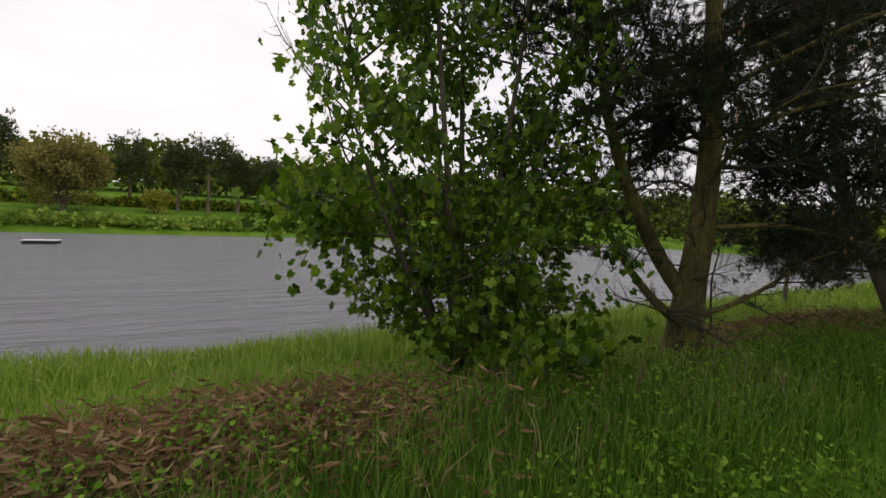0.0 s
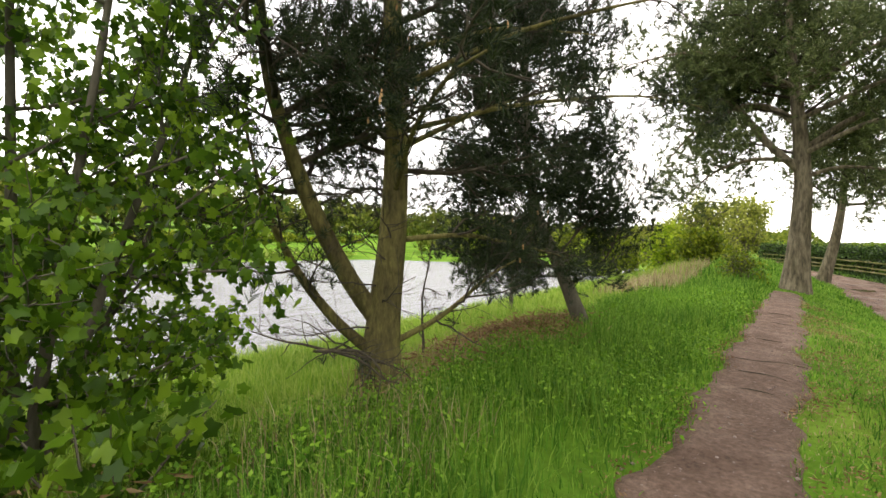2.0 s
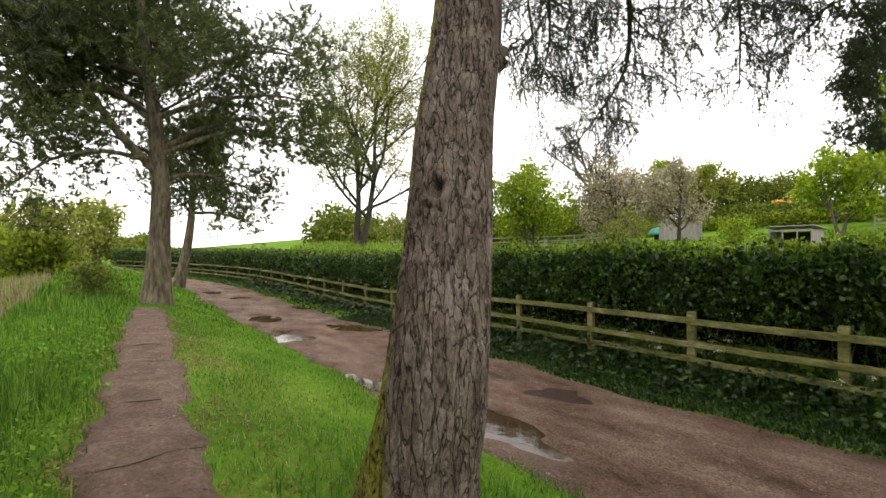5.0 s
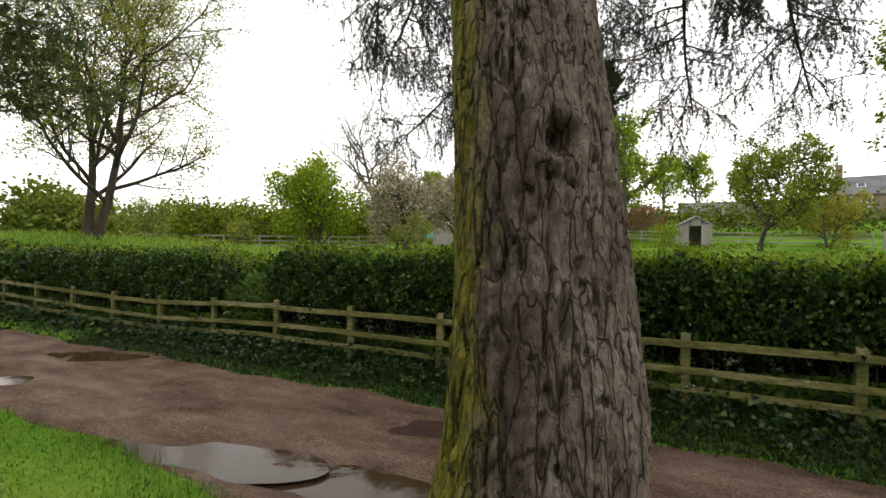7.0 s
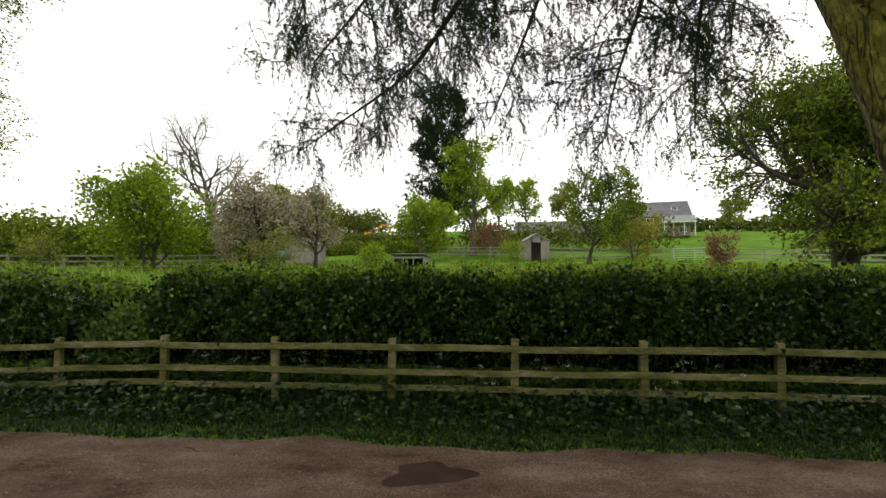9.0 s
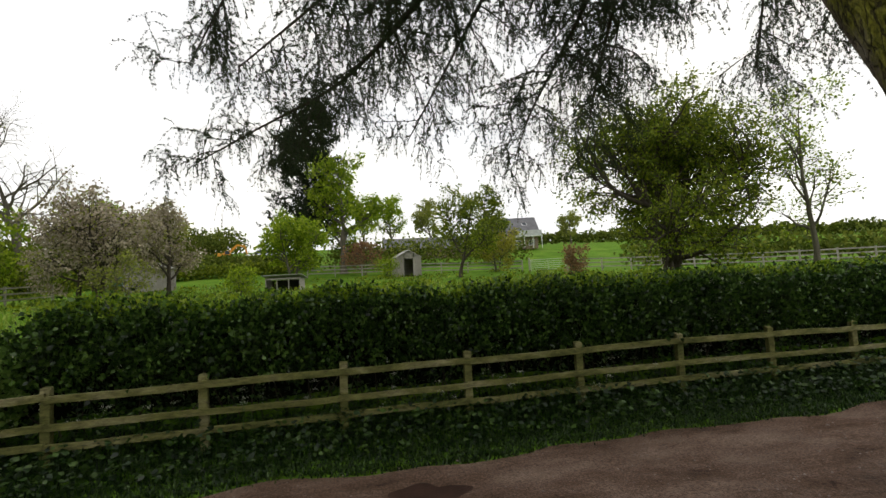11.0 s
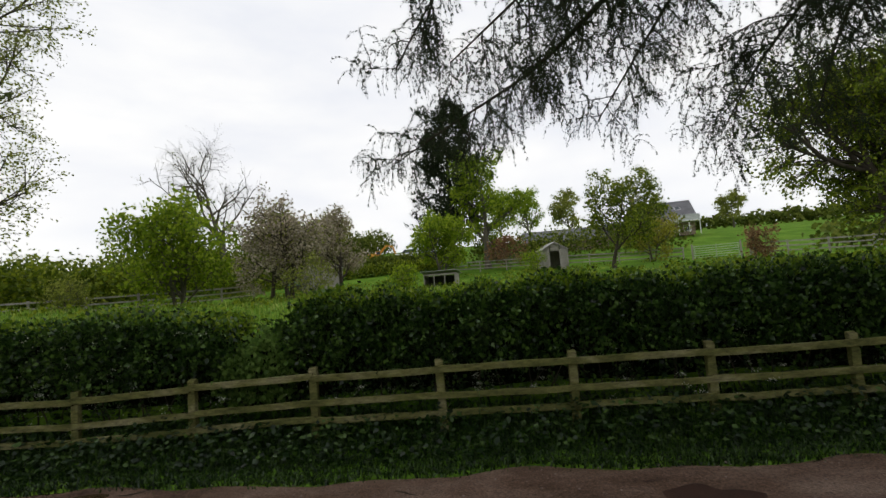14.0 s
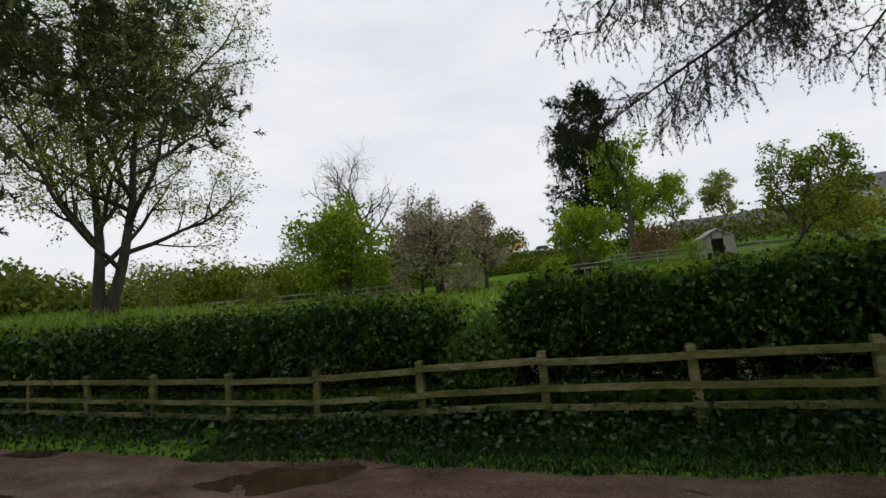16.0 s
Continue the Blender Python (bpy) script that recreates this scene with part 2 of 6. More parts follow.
def lane_mat():
    m, nt, b = node_mat("wet_gravel_lane", 0.7, 0.15)
    big = ramp_of(nt, noise_of(nt, 1.3, 9, 0.72, (0.6, 1.3, 1)), [(0.34, (0.05, 0.028, 0.019)), (0.45, (0.135, 0.085, 0.06)), (0.56, (0.19, 0.128, 0.098)), (0.7, (0.28, 0.205, 0.165))])
    fine = noise_of(nt, 38, 6, 0.75)
    stone = nt.nodes.new("ShaderNodeTexVoronoi")
    stone.inputs["Scale"].default_value = 55
    tc = nt.nodes.new("ShaderNodeTexCoord")
    nt.links.new(tc.outputs["Object"], stone.inputs["Vector"])
    grit = mix_of(nt, 1.0, ramp_of(nt, fine, [(0.36, (0.4, 0.39, 0.38)), (0.64, (1.5, 1.46, 1.42))]), ramp_of(nt, stone.outputs["Distance"], [(0.1, (1.15, 1.13, 1.1)), (0.5, (0.85, 0.85, 0.85))]), "MULTIPLY")
    nt.links.new(mix_of(nt, 1.0, big, grit, "MULTIPLY"), b.inputs["Base Color"])
    wet = ramp_of(nt, noise_of(nt, 0.8, 5, 0.6), [(0.35, (0.5, 0.5, 0.5)), (0.6, (0.92, 0.92, 0.92))])
    nt.links.new(wet, b.inputs["Roughness"])
    bump_of(nt, b, fine, 1.0, 0.03)
    return m


M["lane"] = lane_mat()


def water_mat(name, colour, rough, ripple, scale, strength, deep=0.12):
    m, nt, b = node_mat(name, rough, 0.5)
    b.inputs["Base Color"].default_value = (*colour, 1)
    b.inputs["IOR"].default_value = 1.33
    if strength:
        bump_of(nt, b, noise_of(nt, scale, 5, 0.6, ripple), strength, deep)
    return m


M["lake"] = water_mat("rippled_lake_water", (0.2, 0.2, 0.225), 0.2, (0.3, 1.3, 1), 1.1, 1.0, 0.6)
M["wet_mud"] = mixed("soaked_red_mud", [(0.35, (0.028, 0.013, 0.009)), (0.65, (0.055, 0.028, 0.02))], 4.0, GREY, 30, 0.45, 0.4, 0.01, spec=0.2)
M["puddle"] = water_mat("muddy_puddle_water", (0.05, 0.032, 0.017), 0.015, (1, 1, 1), 3.0, 0.04)
M["fence"] = mixed("weathered_fence_wood", [(0.32, (0.075, 0.085, 0.022)), (0.5, (0.165, 0.16, 0.055)), (0.68, (0.27, 0.245, 0.14))], 3.6, [(0.32, (0.45, 0.45, 0.42)), (0.68, (1.3, 1.3, 1.25))], 30, 0.9, 0.6, 0.008, (0.3, 1, 1))
M["grey_wood"] = mixed("silvered_boards", [(0.3, (0.24, 0.22, 0.2)), (0.7, (0.4, 0.37, 0.34))], 2.0, GREY, 25, 0.9, 0.4, 0.006, (1, 1, 0.3))
M["felt"] = mixed("grey_roof_felt", [(0.3, (0.28, 0.28, 0.265)), (0.7, (0.44, 0.44, 0.42))], 2.0, GREY, 40, 0.9)
M["slate"] = mixed("dark_slate", [(0.3, (0.09, 0.09, 0.1)), (0.7, (0.16, 0.16, 0.17))], 1.0, GREY, 8, 0.7)
M["brick"] = mixed("red_brick_wall", [(0.3, (0.2, 0.14, 0.11)), (0.7, (0.3, 0.23, 0.19))], 1.0, GREY, 8, 0.9)
# boards coloured near black for the shade inside shed and hutch
M["dark"] = mixed("shadowed_inside_boards", [(0.3, (0.02, 0.02, 0.018)), (0.7, (0.05, 0.045, 0.04))], 2.0, GREY, 20, 0.95)
M["steel"] = mixed("galvanised_steel", [(0.3, (0.4, 0.42, 0.42)), (0.7, (0.55, 0.57, 0.57))], 3.0, GREY, 30, 0.5)
M["orange"] = mixed("orange_machine_paint", [(0.3, (0.65, 0.27, 0.03)), (0.7, (0.8, 0.38, 0.05))], 2.0, GREY, 20, 0.5)
M["teal"] = mixed("teal_sheet", [(0.3, (0.05, 0.22, 0.2)), (0.7, (0.08, 0.32, 0.28))], 2.0, GREY, 20, 0.6)
M["white"] = mixed("white_paint", [(0.3, (0.7, 0.7, 0.7)), (0.7, (0.82, 0.82, 0.82))], 3.0, GREY, 30, 0.5)
M["rubber"] = mixed("black_rubber", [(0.3, (0.02, 0.02, 0.02)), (0.7, (0.04, 0.04, 0.04))], 3.0, GREY, 30, 0.8)
M["glass"] = water_mat("window_glass", (0.05, 0.06, 0.07), 0.05, (1, 1, 1), 1.0, 0.0)


# ---- mesh helpers ----
def empty(name, x=0.0, y=0.0, z=0.0):
    ob = new(name)
    ob.location = (x, y, z)
    ob.empty_display_size = 0.2
    return ob


def array_mesh(name, verts, faces, material, smooth=False):
    """A mesh from an N x 3 array and a list of face arrays (each K x 3 or K x 4)."""
    me = bpy.data.meshes.new(name)
    v = np.asarray(verts, dtype=np.float32).reshape(-1, 3)
    faces = [np.asarray(f, dtype=np.int32) for f in faces if len(f)]
    loops = np.concatenate([f.ravel() for f in faces])
    sizes = np.concatenate([np.full(len(f), f.shape[1], dtype=np.int32) for f in faces])
    starts = np.concatenate([[0], np.cumsum(sizes)[:-1]]).astype(np.int32)
    me.vertices.add(len(v))
    me.vertices.foreach_set("co", v.ravel())
    me.loops.add(len(loops))
    me.loops.foreach_set("vertex_index", loops)
    me.polygons.add(len(sizes))
    me.polygons.foreach_set("loop_start", starts)
    me.polygons.foreach_set("loop_total", sizes)
    if smooth:
        me.polygons.foreach_set("use_smooth", np.ones(len(sizes), dtype=bool))
    me.update(calc_edges=True)
    me.materials.append(material)
    return me


def child(name, me, parent, label="", offset=None):
    ob = new(name, me)
    ob.parent = parent
    if offset is not None:
        ob.location = offset
    if label:
        tagged(ob, label)
    return ob


def part(name, bm, material, parent, label=""):
    me = bpy.data.meshes.new(name)
    bm.normal_update()
    bm.to_mesh(me)
    bm.free()
    me.materials.append(material)
    return child(name, me, parent, label)


def box_bm(sx, sy, sz, m=None, bevel=0.0, bm=None):
    """A bevelled box centred on the pose m."""
    bm = bm or bmesh.new()
    one = bmesh.new()
    bmesh.ops.create_cube(one, size=1.0, matrix=Matrix.Diagonal((sx, sy, sz, 1)))
    if bevel:
        bmesh.ops.bevel(one, geom=one.edges[:], offset=bevel, segments=1, affect="EDGES")
    one.transform(m or Matrix())
    tmp = bpy.data.meshes.new("tmp")
    one.to_mesh(tmp)
    one.free()
    bm.from_mesh(tmp)
    bpy.data.meshes.remove(tmp)
    return bm


def stamp(template, faces, places, turns, scales):
    """Copies of a small template at many places: arrays of places (N,3), turns (N,3,3), scales (N,)."""
    t = np.asarray(template, dtype=np.float64)
    v = np.einsum("nij,kj->nki", turns, t) * np.asarray(scales)[:, None, None] + places[:, None, :]
    k, n = len(t), len(places)
    out_faces = []
    for f in faces:
        f = np.asarray(f)
        out_faces.append((f[None] + (np.arange(n) * k)[:, None, None]).reshape(-1, f.shape[1]))
    return v.reshape(-1, 3), out_faces


def gather(lots):
    """Joins (verts, faces) lots into one."""
    vs, fs, n = [], [], 0
    for v, f in lots:
        vs.append(v)
        fs += [g + n for g in f]
        n += len(v)
    return np.concatenate(vs), fs


def turns_to(dirs, rng, spin=None):
    """Rotations that lay local z on dirs, with a random spin."""
    d = dirs / np.maximum(np.linalg.norm(dirs, axis=1, keepdims=True), 1e-9)
    r = rng.normal(size=d.shape) if spin is None else spin
    a = np.cross(r, d)
    a /= np.maximum(np.linalg.norm(a, axis=1, keepdims=True), 1e-9)
    b = np.cross(d, a)
    return np.stack([a, b, d], axis=2)


def tube(pts, radii, sides):
    pts, radii = np.asarray(pts, float), np.asarray(radii, float)
    n = len(pts)
    tan = np.gradient(pts, axis=0)
    tan /= np.maximum(np.linalg.norm(tan, axis=1, keepdims=True), 1e-9)
    ref = np.array([1.0, 0, 0]) if abs(tan[0][2]) > 0.7 else np.array([0, 0, 1.0])
    a = np.cross(tan, ref)
    a /= np.maximum(np.linalg.norm(a, axis=1, keepdims=True), 1e-9)
    b = np.cross(tan, a)
    ang = np.linspace(0, 2 * math.pi, sides, endpoint=False)
    ring = np.cos(ang)[None, :, None] * a[:, None] + np.sin(ang)[None, :, None] * b[:, None]
    v = (pts[:, None] + ring * radii[:, None, None]).reshape(-1, 3)
    i = np.arange(n - 1)[:, None] * sides
    j = np.arange(sides)[None]
    k = (j + 1) % sides
    f = np.stack([i + j, i + k, i + sides + k, i + sides + j], axis=2).reshape(-1, 4)
    return v, [f]


def bend(p0, direction, length, n, rng, wander, pull):
    """A wandering line: pull is added to the direction on the way (up, or down for droop)."""
    pts = [np.array(p0, float)]
    d = np.array(direction, float)
    d /= np.linalg.norm(d)
    step = length / n
    for _ in range(n):
        d = d + rng.normal(size=3) * wander + np.array(pull) * step
        d /= np.linalg.norm(d)
        pts.append(pts[-1] + d * step)
    return np.array(pts)


def smooth_line(points, n):
    """A rounded line through a few points."""
    p = np.asarray(points, float)
    t = np.concatenate([[0], np.cumsum(np.linalg.norm(np.diff(p, axis=0), axis=1))])
    u = np.linspace(0, t[-1], n)
    q = np.stack([np.interp(u, t, p[:, i]) for i in range(p.shape[1])], axis=1)
    for _ in range(max(2, n // (2 * len(p)))):
        q[1:-1] = (q[:-2] + 2 * q[1:-1] + q[2:]) / 4
    return q


def shoots(parents, rng, count, start, angle, length, taper, n, wander, pull, rad, end=1.0, flat=0.0):
    """Side branches of the given (points, radii) lines."""
    made = []
    for pts, radii in parents:
        total = np.linalg.norm(np.diff(pts, axis=0), axis=1).sum()
        many = max(1, int(round(count * total))) if isinstance(count, float) else count
        for q in range(many):
            f = start + (end - start) * (q + rng.random()) / many
            i = min(int(f * (len(pts) - 1)), len(pts) - 2)
            w = f * (len(pts) - 1) - i
            p = pts[i] * (1 - w) + pts[i + 1] * w
            t = pts[i + 1] - pts[i]
            t /= np.linalg.norm(t)
            side = rng.normal(size=3)
            side[2] *= 1 - flat
            side -= t * (side @ t)
            side /= np.linalg.norm(side)
            a = radians(angle + rng.normal() * 10)
            d = t * math.cos(a) + side * math.sin(a)
            keep = 1 - taper * f if taper >= 0 else math.sqrt(max(0.12, 1 - ((f - 0.4) / 0.66) ** 2))
            ln = length * keep * rng.uniform(0.65, 1.2)
            line = bend(p, d, ln, n, rng, wander, pull)
            r0 = min(radii[i] * 0.75, rad)
            made.append((line, np.linspace(r0, r0 * 0.3, len(line))))
    return made


LEAF = (np.array([(0, 0, 0), (0.3, 0.06, 0.35), (0, 0, 0.45), (-0.3, 0.06, 0.35), (0.0, 0.03, 1.0)], float), [np.array([(0, 1, 2), (0, 2, 3), (1, 4, 2), (2, 4, 3)])])
OVAL = (np.array([(0, 0, 0), (0.3, 0.08, 0.45), (0, 0.1, 1.0), (-0.3, 0.08, 0.45)], float), [np.array([(0, 1, 2, 3)])])

WIDE = (np.array([(0, 0, 0), (0.36, 0.1, 0.5), (0, 0.04, 1.0), (-0.36, 0.1, 0.5)], float), [np.array([(0, 1, 2, 3)])])


def maple_leaf():
    ang = np.radians([-160, -120, -95, -60, -32, 0, 32, 60, 95, 120, 160])
    rad = np.array([0.32, 0.5, 0.4, 0.62, 0.47, 0.76, 0.47, 0.62, 0.4, 0.5, 0.32])
    v = [(0, 0, 0.35)] + [(math.sin(a) * r, 0.10 * abs(math.sin(a)), 0.35 + math.cos(a) * r) for a, r in zip(ang, rad)]
    f = [(0, i, i + 1) for i in range(1, 11)]
    return np.array(v, float), [np.array(f)]


MAPLE = maple_leaf()


def needle_tuft(rng, n, spread, width, back=0.5):
    """Needles that stand out round the end of a twig along local z."""
    vs, fs = [], []
    for i in range(n):
        u = rng.random()
        a = rng.uniform(0, 2 * math.pi)
        tilt = spread * (0.35 + 0.75 * rng.random())
        d = np.array([math.sin(tilt) * math.cos(a), math.sin(tilt) * math.sin(a), math.cos(tilt)])
        p = np.array([0, 0, -back * u])
        s = np.cross(d, rng.normal(size=3))
        s *= width / np.linalg.norm(s)
        ln = rng.uniform(0.7, 1.0) * (0.55 if u < 0.3 else 0.65)
        vs += [p - s, p + s, p + d * ln]
        fs.append((3 * i, 3 * i + 1, 3 * i + 2))
    return np.array(vs), [np.array(fs)]


def sprinkle(lines, rng, per_metre, spread, start=0.2):
    """Points and directions along lines, moved off them a little."""
    ps, ds = [], []
    for pts, _ in lines:
        total = np.linalg.norm(np.diff(pts, axis=0), axis=1).sum()
        k = rng.poisson(per_metre * total)
        if not k:
            continue
        f = (start + (1 - start) * rng.random(k)) * (len(pts) - 1)
        i = np.minimum(f.astype(int), len(pts) - 2)
        w = (f - i)[:, None]
        ps.append(pts[i] * (1 - w) + pts[i + 1] * w + rng.normal(size=(k, 3)) * spread)
        t = pts[i + 1] - pts[i]
        ds.append(t / np.maximum(np.linalg.norm(t, axis=1, keepdims=True), 1e-9))
    return np.concatenate(ps), np.concatenate(ds)


def leaves_at(points, dirs, rng, size, template, hang=0.3, wild=0.9):
    d = dirs + rng.normal(size=dirs.shape) * wild - np.array([0, 0, hang])
    up = np.tile([0, 0, 1.0], (len(points), 1)) + rng.normal(size=points.shape) * 0.5
    s = size * rng.uniform(0.6, 1.25, len(points))
    return stamp(template[0], template[1], points, turns_to(d, rng, np.cross(up, d)), s)


def wood_part(name, lines, sides, material, parent, label=""):
    v, f = gather([tube(p, r, sides) for p, r in lines])
    return child(name, array_mesh(name, v, f, material, True), parent, label)


def foliage_part(name, lot, material, parent, label=""):
    return tagged(child(name, array_mesh(name, lot[0], lot[1], material), parent, label), kind="stuff")


# ---- the lie of the land ----
# x runs along the footpath, y towards the lake
LAND_Y = np.array([-3000, -600, -250, -150, -100, -75, -55, -45, -30, -20, -10.5, -9.0, -7.6, -6.9, -6.1, -5.75, -2.85, -2.1, -0.7, 0.0, 1.0, 3.0, 3.8, 4.6, 6.5, 9.0, 10.2, 13.0, 56, 60.5, 63, 72, 110, 200, 600, 3000], float)
LAND_Z = np.array([60, 42, 22, 13, 9.0, 6.7, 3.8, 2.4, 1.55, 1.35, 1.05, 0.85, 0.1, -0.38, -0.46, -0.5, -0.5, -0.3, -0.03, 0.0, 0.02, 0.02, -0.12, -0.33, -0.72, -1.1, -1.35, -2.2, -2.2, -1.4, -0.5, 1.2, 4.5, 11.0, 24, 45], float)
WATER = -1.25


def sstep(a, b, v):
    t = np.clip((v - a) / (b - a), 0, 1)
    return t * t * (3 - 2 * t)


def bend_y(x):
    """The lane and the fence swing towards the lake further on."""
    return 0.011 * np.maximum(np.asarray(x, float) - 26, 0) ** 2 * (1 - sstep(45, 80, np.asarray(x, float)))


def land(x, y):
    x, y = np.asarray(x, float), np.asarray(y, float)
    yy = y - np.where(y < -1.5, bend_y(x) * (1 - sstep(-12, -30, y)), 0)
    z = np.interp(yy, LAND_Y, LAND_Z)
    near = np.exp(-((y - 0.3) / 2.8) ** 2)
    z = z + near * (0.012 * (np.clip(x, -4, 20) - 4) + 0.05 * np.clip(x - 20, 0, 10))
    z = z + 0.022 * np.clip(x - 18, 0, 40) * (1 - sstep(3.0, 8.0, y)) * (1 - near) * sstep(-14, -6, y)
    z = z + 0.9 * np.exp(-((x - 30) / 9.0) ** 2) * sstep(-8.6, -10.5, y) * (1 - sstep(-14, -24, y))
    # the lake ends in rough ground beyond the trees
    z = np.where(y > 3, z + (np.maximum(z, -0.4) - z) * sstep(52, 75, x), z)
    z = z + 0.02 * np.sin(x * 1.7 + y * 0.9) * np.sin(y * 1.3 - x * 0.4) * (np.abs(y) < 12)
    return z


def path_edges(x):
    x = np.asarray(x, float)
    w = 0.05 * np.sin(x * 1.9) + 0.04 * np.sin(x * 4.3 + 1)
    return 0.16 - 0.074 * x + w + 0.025 * np.sin(x * 9.3), 1.13 - 0.073 * x + 0.05 * np.sin(x * 2.7 + 2) + 0.04 * np.sin(x * 6.1) + 0.025 * np.sin(x * 11.9)


def lane_edges(x):
    x = np.asarray(x, float)
    b = bend_y(x)
    return b - 5.78 + 0.08 * np.sin(x * 1.3) + 0.05 * np.sin(x * 3.7), b - 2.87 + 0.3 * np.exp(-((x - 7.4) / 1.6) ** 2) + 0.12 * np.sin(x * 1.1 + 1) + 0.07 * np.sin(x * 3.1)


PUDDLES = [(6.25, -3.38, 1.25, 0.4, 6), (8.2, -3.15, 1.0, 0.34, 14), (13.5, -3.36, 0.62, 0.4, 6), (17.3, -3.6, 0.7, 0.46, 0), (13.85, -5.2, 0.8, 0.42, 18), (6.5, -4.95, 0.5, 0.32, 0),
           (19.6, -5.6, 0.6, 0.3, 5), (14.6, -4.9, 0.3, 0.25, 0), (24.0, -4.4, 0.7, 0.4, 0), (27.0, -3.7, 0.8, 0.45, 0)]


def dip(x, y, k):
    px, py, rx, ry, turn = PUDDLES[k]
    c, s = math.cos(radians(turn)), math.sin(radians(turn))
    dx, dy = x - px, y - py
    u, v = (dx * c + dy * s) / rx, (-dx * s + dy * c) / ry
    edge = 1 + 0.22 * np.sin(3 * np.arctan2(v, u) + k) + 0.12 * np.sin(5 * np.arctan2(v, u) + 2 * k)
    return np.sqrt(u * u + v * v) / edge


def sheet(name, xs, ys_of, zf, material, rows):
    """A ribbon along x: ys_of(x) gives its two edges, zf the height."""
    lo, hi = ys_of(xs)
    f = np.linspace(0, 1, rows)
    X = np.repeat(xs[:, None], rows, 1)
    Y = lo[:, None] * (1 - f) + hi[:, None] * f
    Z = zf(X, Y)
    v = np.stack([X, Y, Z], 2).reshape(-1, 3)
    i = np.arange(len(xs) - 1)[:, None] * rows
    j = np.arange(rows - 1)[None]
    q = np.stack([i + j, i + rows + j, i + rows + j + 1, i + j + 1], 2).reshape(-1, 4)
    return array_mesh(name, v, [q], material, True)


def rough(x, y, s):
    return s * (np.sin(x * 5.1 + np.sin(y * 3.3) * 2) * np.sin(y * 6.7 + np.sin(x * 2.1) * 2) + 0.5 * np.sin(x * 13.7 + y * 4) * np.sin(y * 15.1 - x * 3))


def tuck(y, edges):
    return 0.07 * (1 - sstep(0.0, 0.12, np.minimum(y - edges[0], edges[1] - y)))


def spaced(lo, hi, fine_lo, fine_hi, step, grow):
    a = list(np.arange(fine_lo, fine_hi, step))
    s, p = step, fine_hi
    while p < hi:
        a.append(p)
        s *= grow
        p += s
    a.append(hi)
    s, p = step, fine_lo - step
    while p > lo:
        a.insert(0, p)
        s *= grow
        p -= s
    a.insert(0, lo)
    return np.array(a)


def build_land():
    xs = spaced(-3000, 3000, -8, 30, 0.3, 1.13)
    ys = spaced(-3000, 3000, -9, 10, 0.19, 1.11)
    X, Y = np.meshgrid(xs, ys, indexing="ij")
    Z = land(X, Y)
    # the ground sinks under the trodden path and the lane, which lie on it
    a, b = path_edges(X)
    Z -= 0.05 * sstep(0.0, 0.14, Y - a) * sstep(0.0, 0.14, b - Y) * (X > -9.4) * (X < 17.5)
    a, b = lane_edges(X)
    Z -= 0.12 * sstep(0.0, 0.25, Y - a) * sstep(0.0, 0.25, b - Y) * (np.abs(X) < 62)
    n = len(ys)
    v = np.stack([X, Y, Z], 2).reshape(-1, 3)
    i = np.arange(len(xs) - 1)[:, None] * n
    j = np.arange(n - 1)[None]
    q = np.stack([i + j, i + n + j, i + n + j + 1, i + j + 1], 2).reshape(-1, 4)
    ob = new("ground", array_mesh("ground", v, [q], M["ground"], True))
    tagged(ob, "grassy green meadow ground falling to the lake", "ground", kind="structure")

    me = sheet("footpath", np.arange(-9.5, 17.6, 0.08), path_edges, lambda x, y: land(x, y) + 0.012 + rough(x, y, 0.008) - tuck(y, path_edges(x)), M["path"], 14)
    tagged(new("footpath", me), "narrow trodden footpath of bare reddish-brown earth", "path", kind="structure")

    def lane_z(x, y):
        z = land(x, y) + 0.012 + rough(x, y, 0.007) - tuck(y, lane_edges(x))
        for k in range(len(PUDDLES)):
            z = z - 0.05 * (1 - sstep(0.5, 1.3, dip(x, y, k)))
        return z

    me = sheet("lane", spaced(-60, 60, -2, 24, 0.07, 1.08), lane_edges, lane_z, M["lane"], 44)
    tagged(new("lane", me), "muddy brown gravel lane with ruts and rain puddles", "lane", kind="structure")

    for k, (px, py, rx, ry, turn) in enumerate(PUDDLES):
        level = float(land(px, py)) - 0.014
        ang = np.linspace(0, 2 * math.pi, 40, endpoint=False)
        c, s = math.cos(radians(turn)), math.sin(radians(turn))
        u, w = np.cos(ang) * rx * 1.35, np.sin(ang) * ry * 1.35
        v = np.concatenate([[(0, 0, 0)], np.stack([u * c - w * s, u * s + w * c, 0 * u], 1)])
        f = np.array([(0, i + 1, (i + 1) % 40 + 1) for i in range(40)])
        ob = new("puddle", array_mesh("puddle", v, [f], M["wet_mud" if k == 5 else "puddle"]))
        ob.location = (px, py, level)
        tagged(ob, "soaked dark red mud in a hollow of the lane" if k == 5 else "shallow muddy rain puddle lying in the lane", "puddle", "puddles in the lane", "structure")

    xs = np.concatenate([np.linspace(-700, -40, 12), np.linspace(-35, 110, 60)])
    me = sheet("lake", xs, lambda x: (0 * x + 7.5, 0 * x + 62.5), lambda x, y: 0 * x + WATER, M["lake"], 24)
    tagged(new("lake", me), "wind-rippled grey lake water reflecting a cloudy sky", "lake", kind="structure")


build_land()

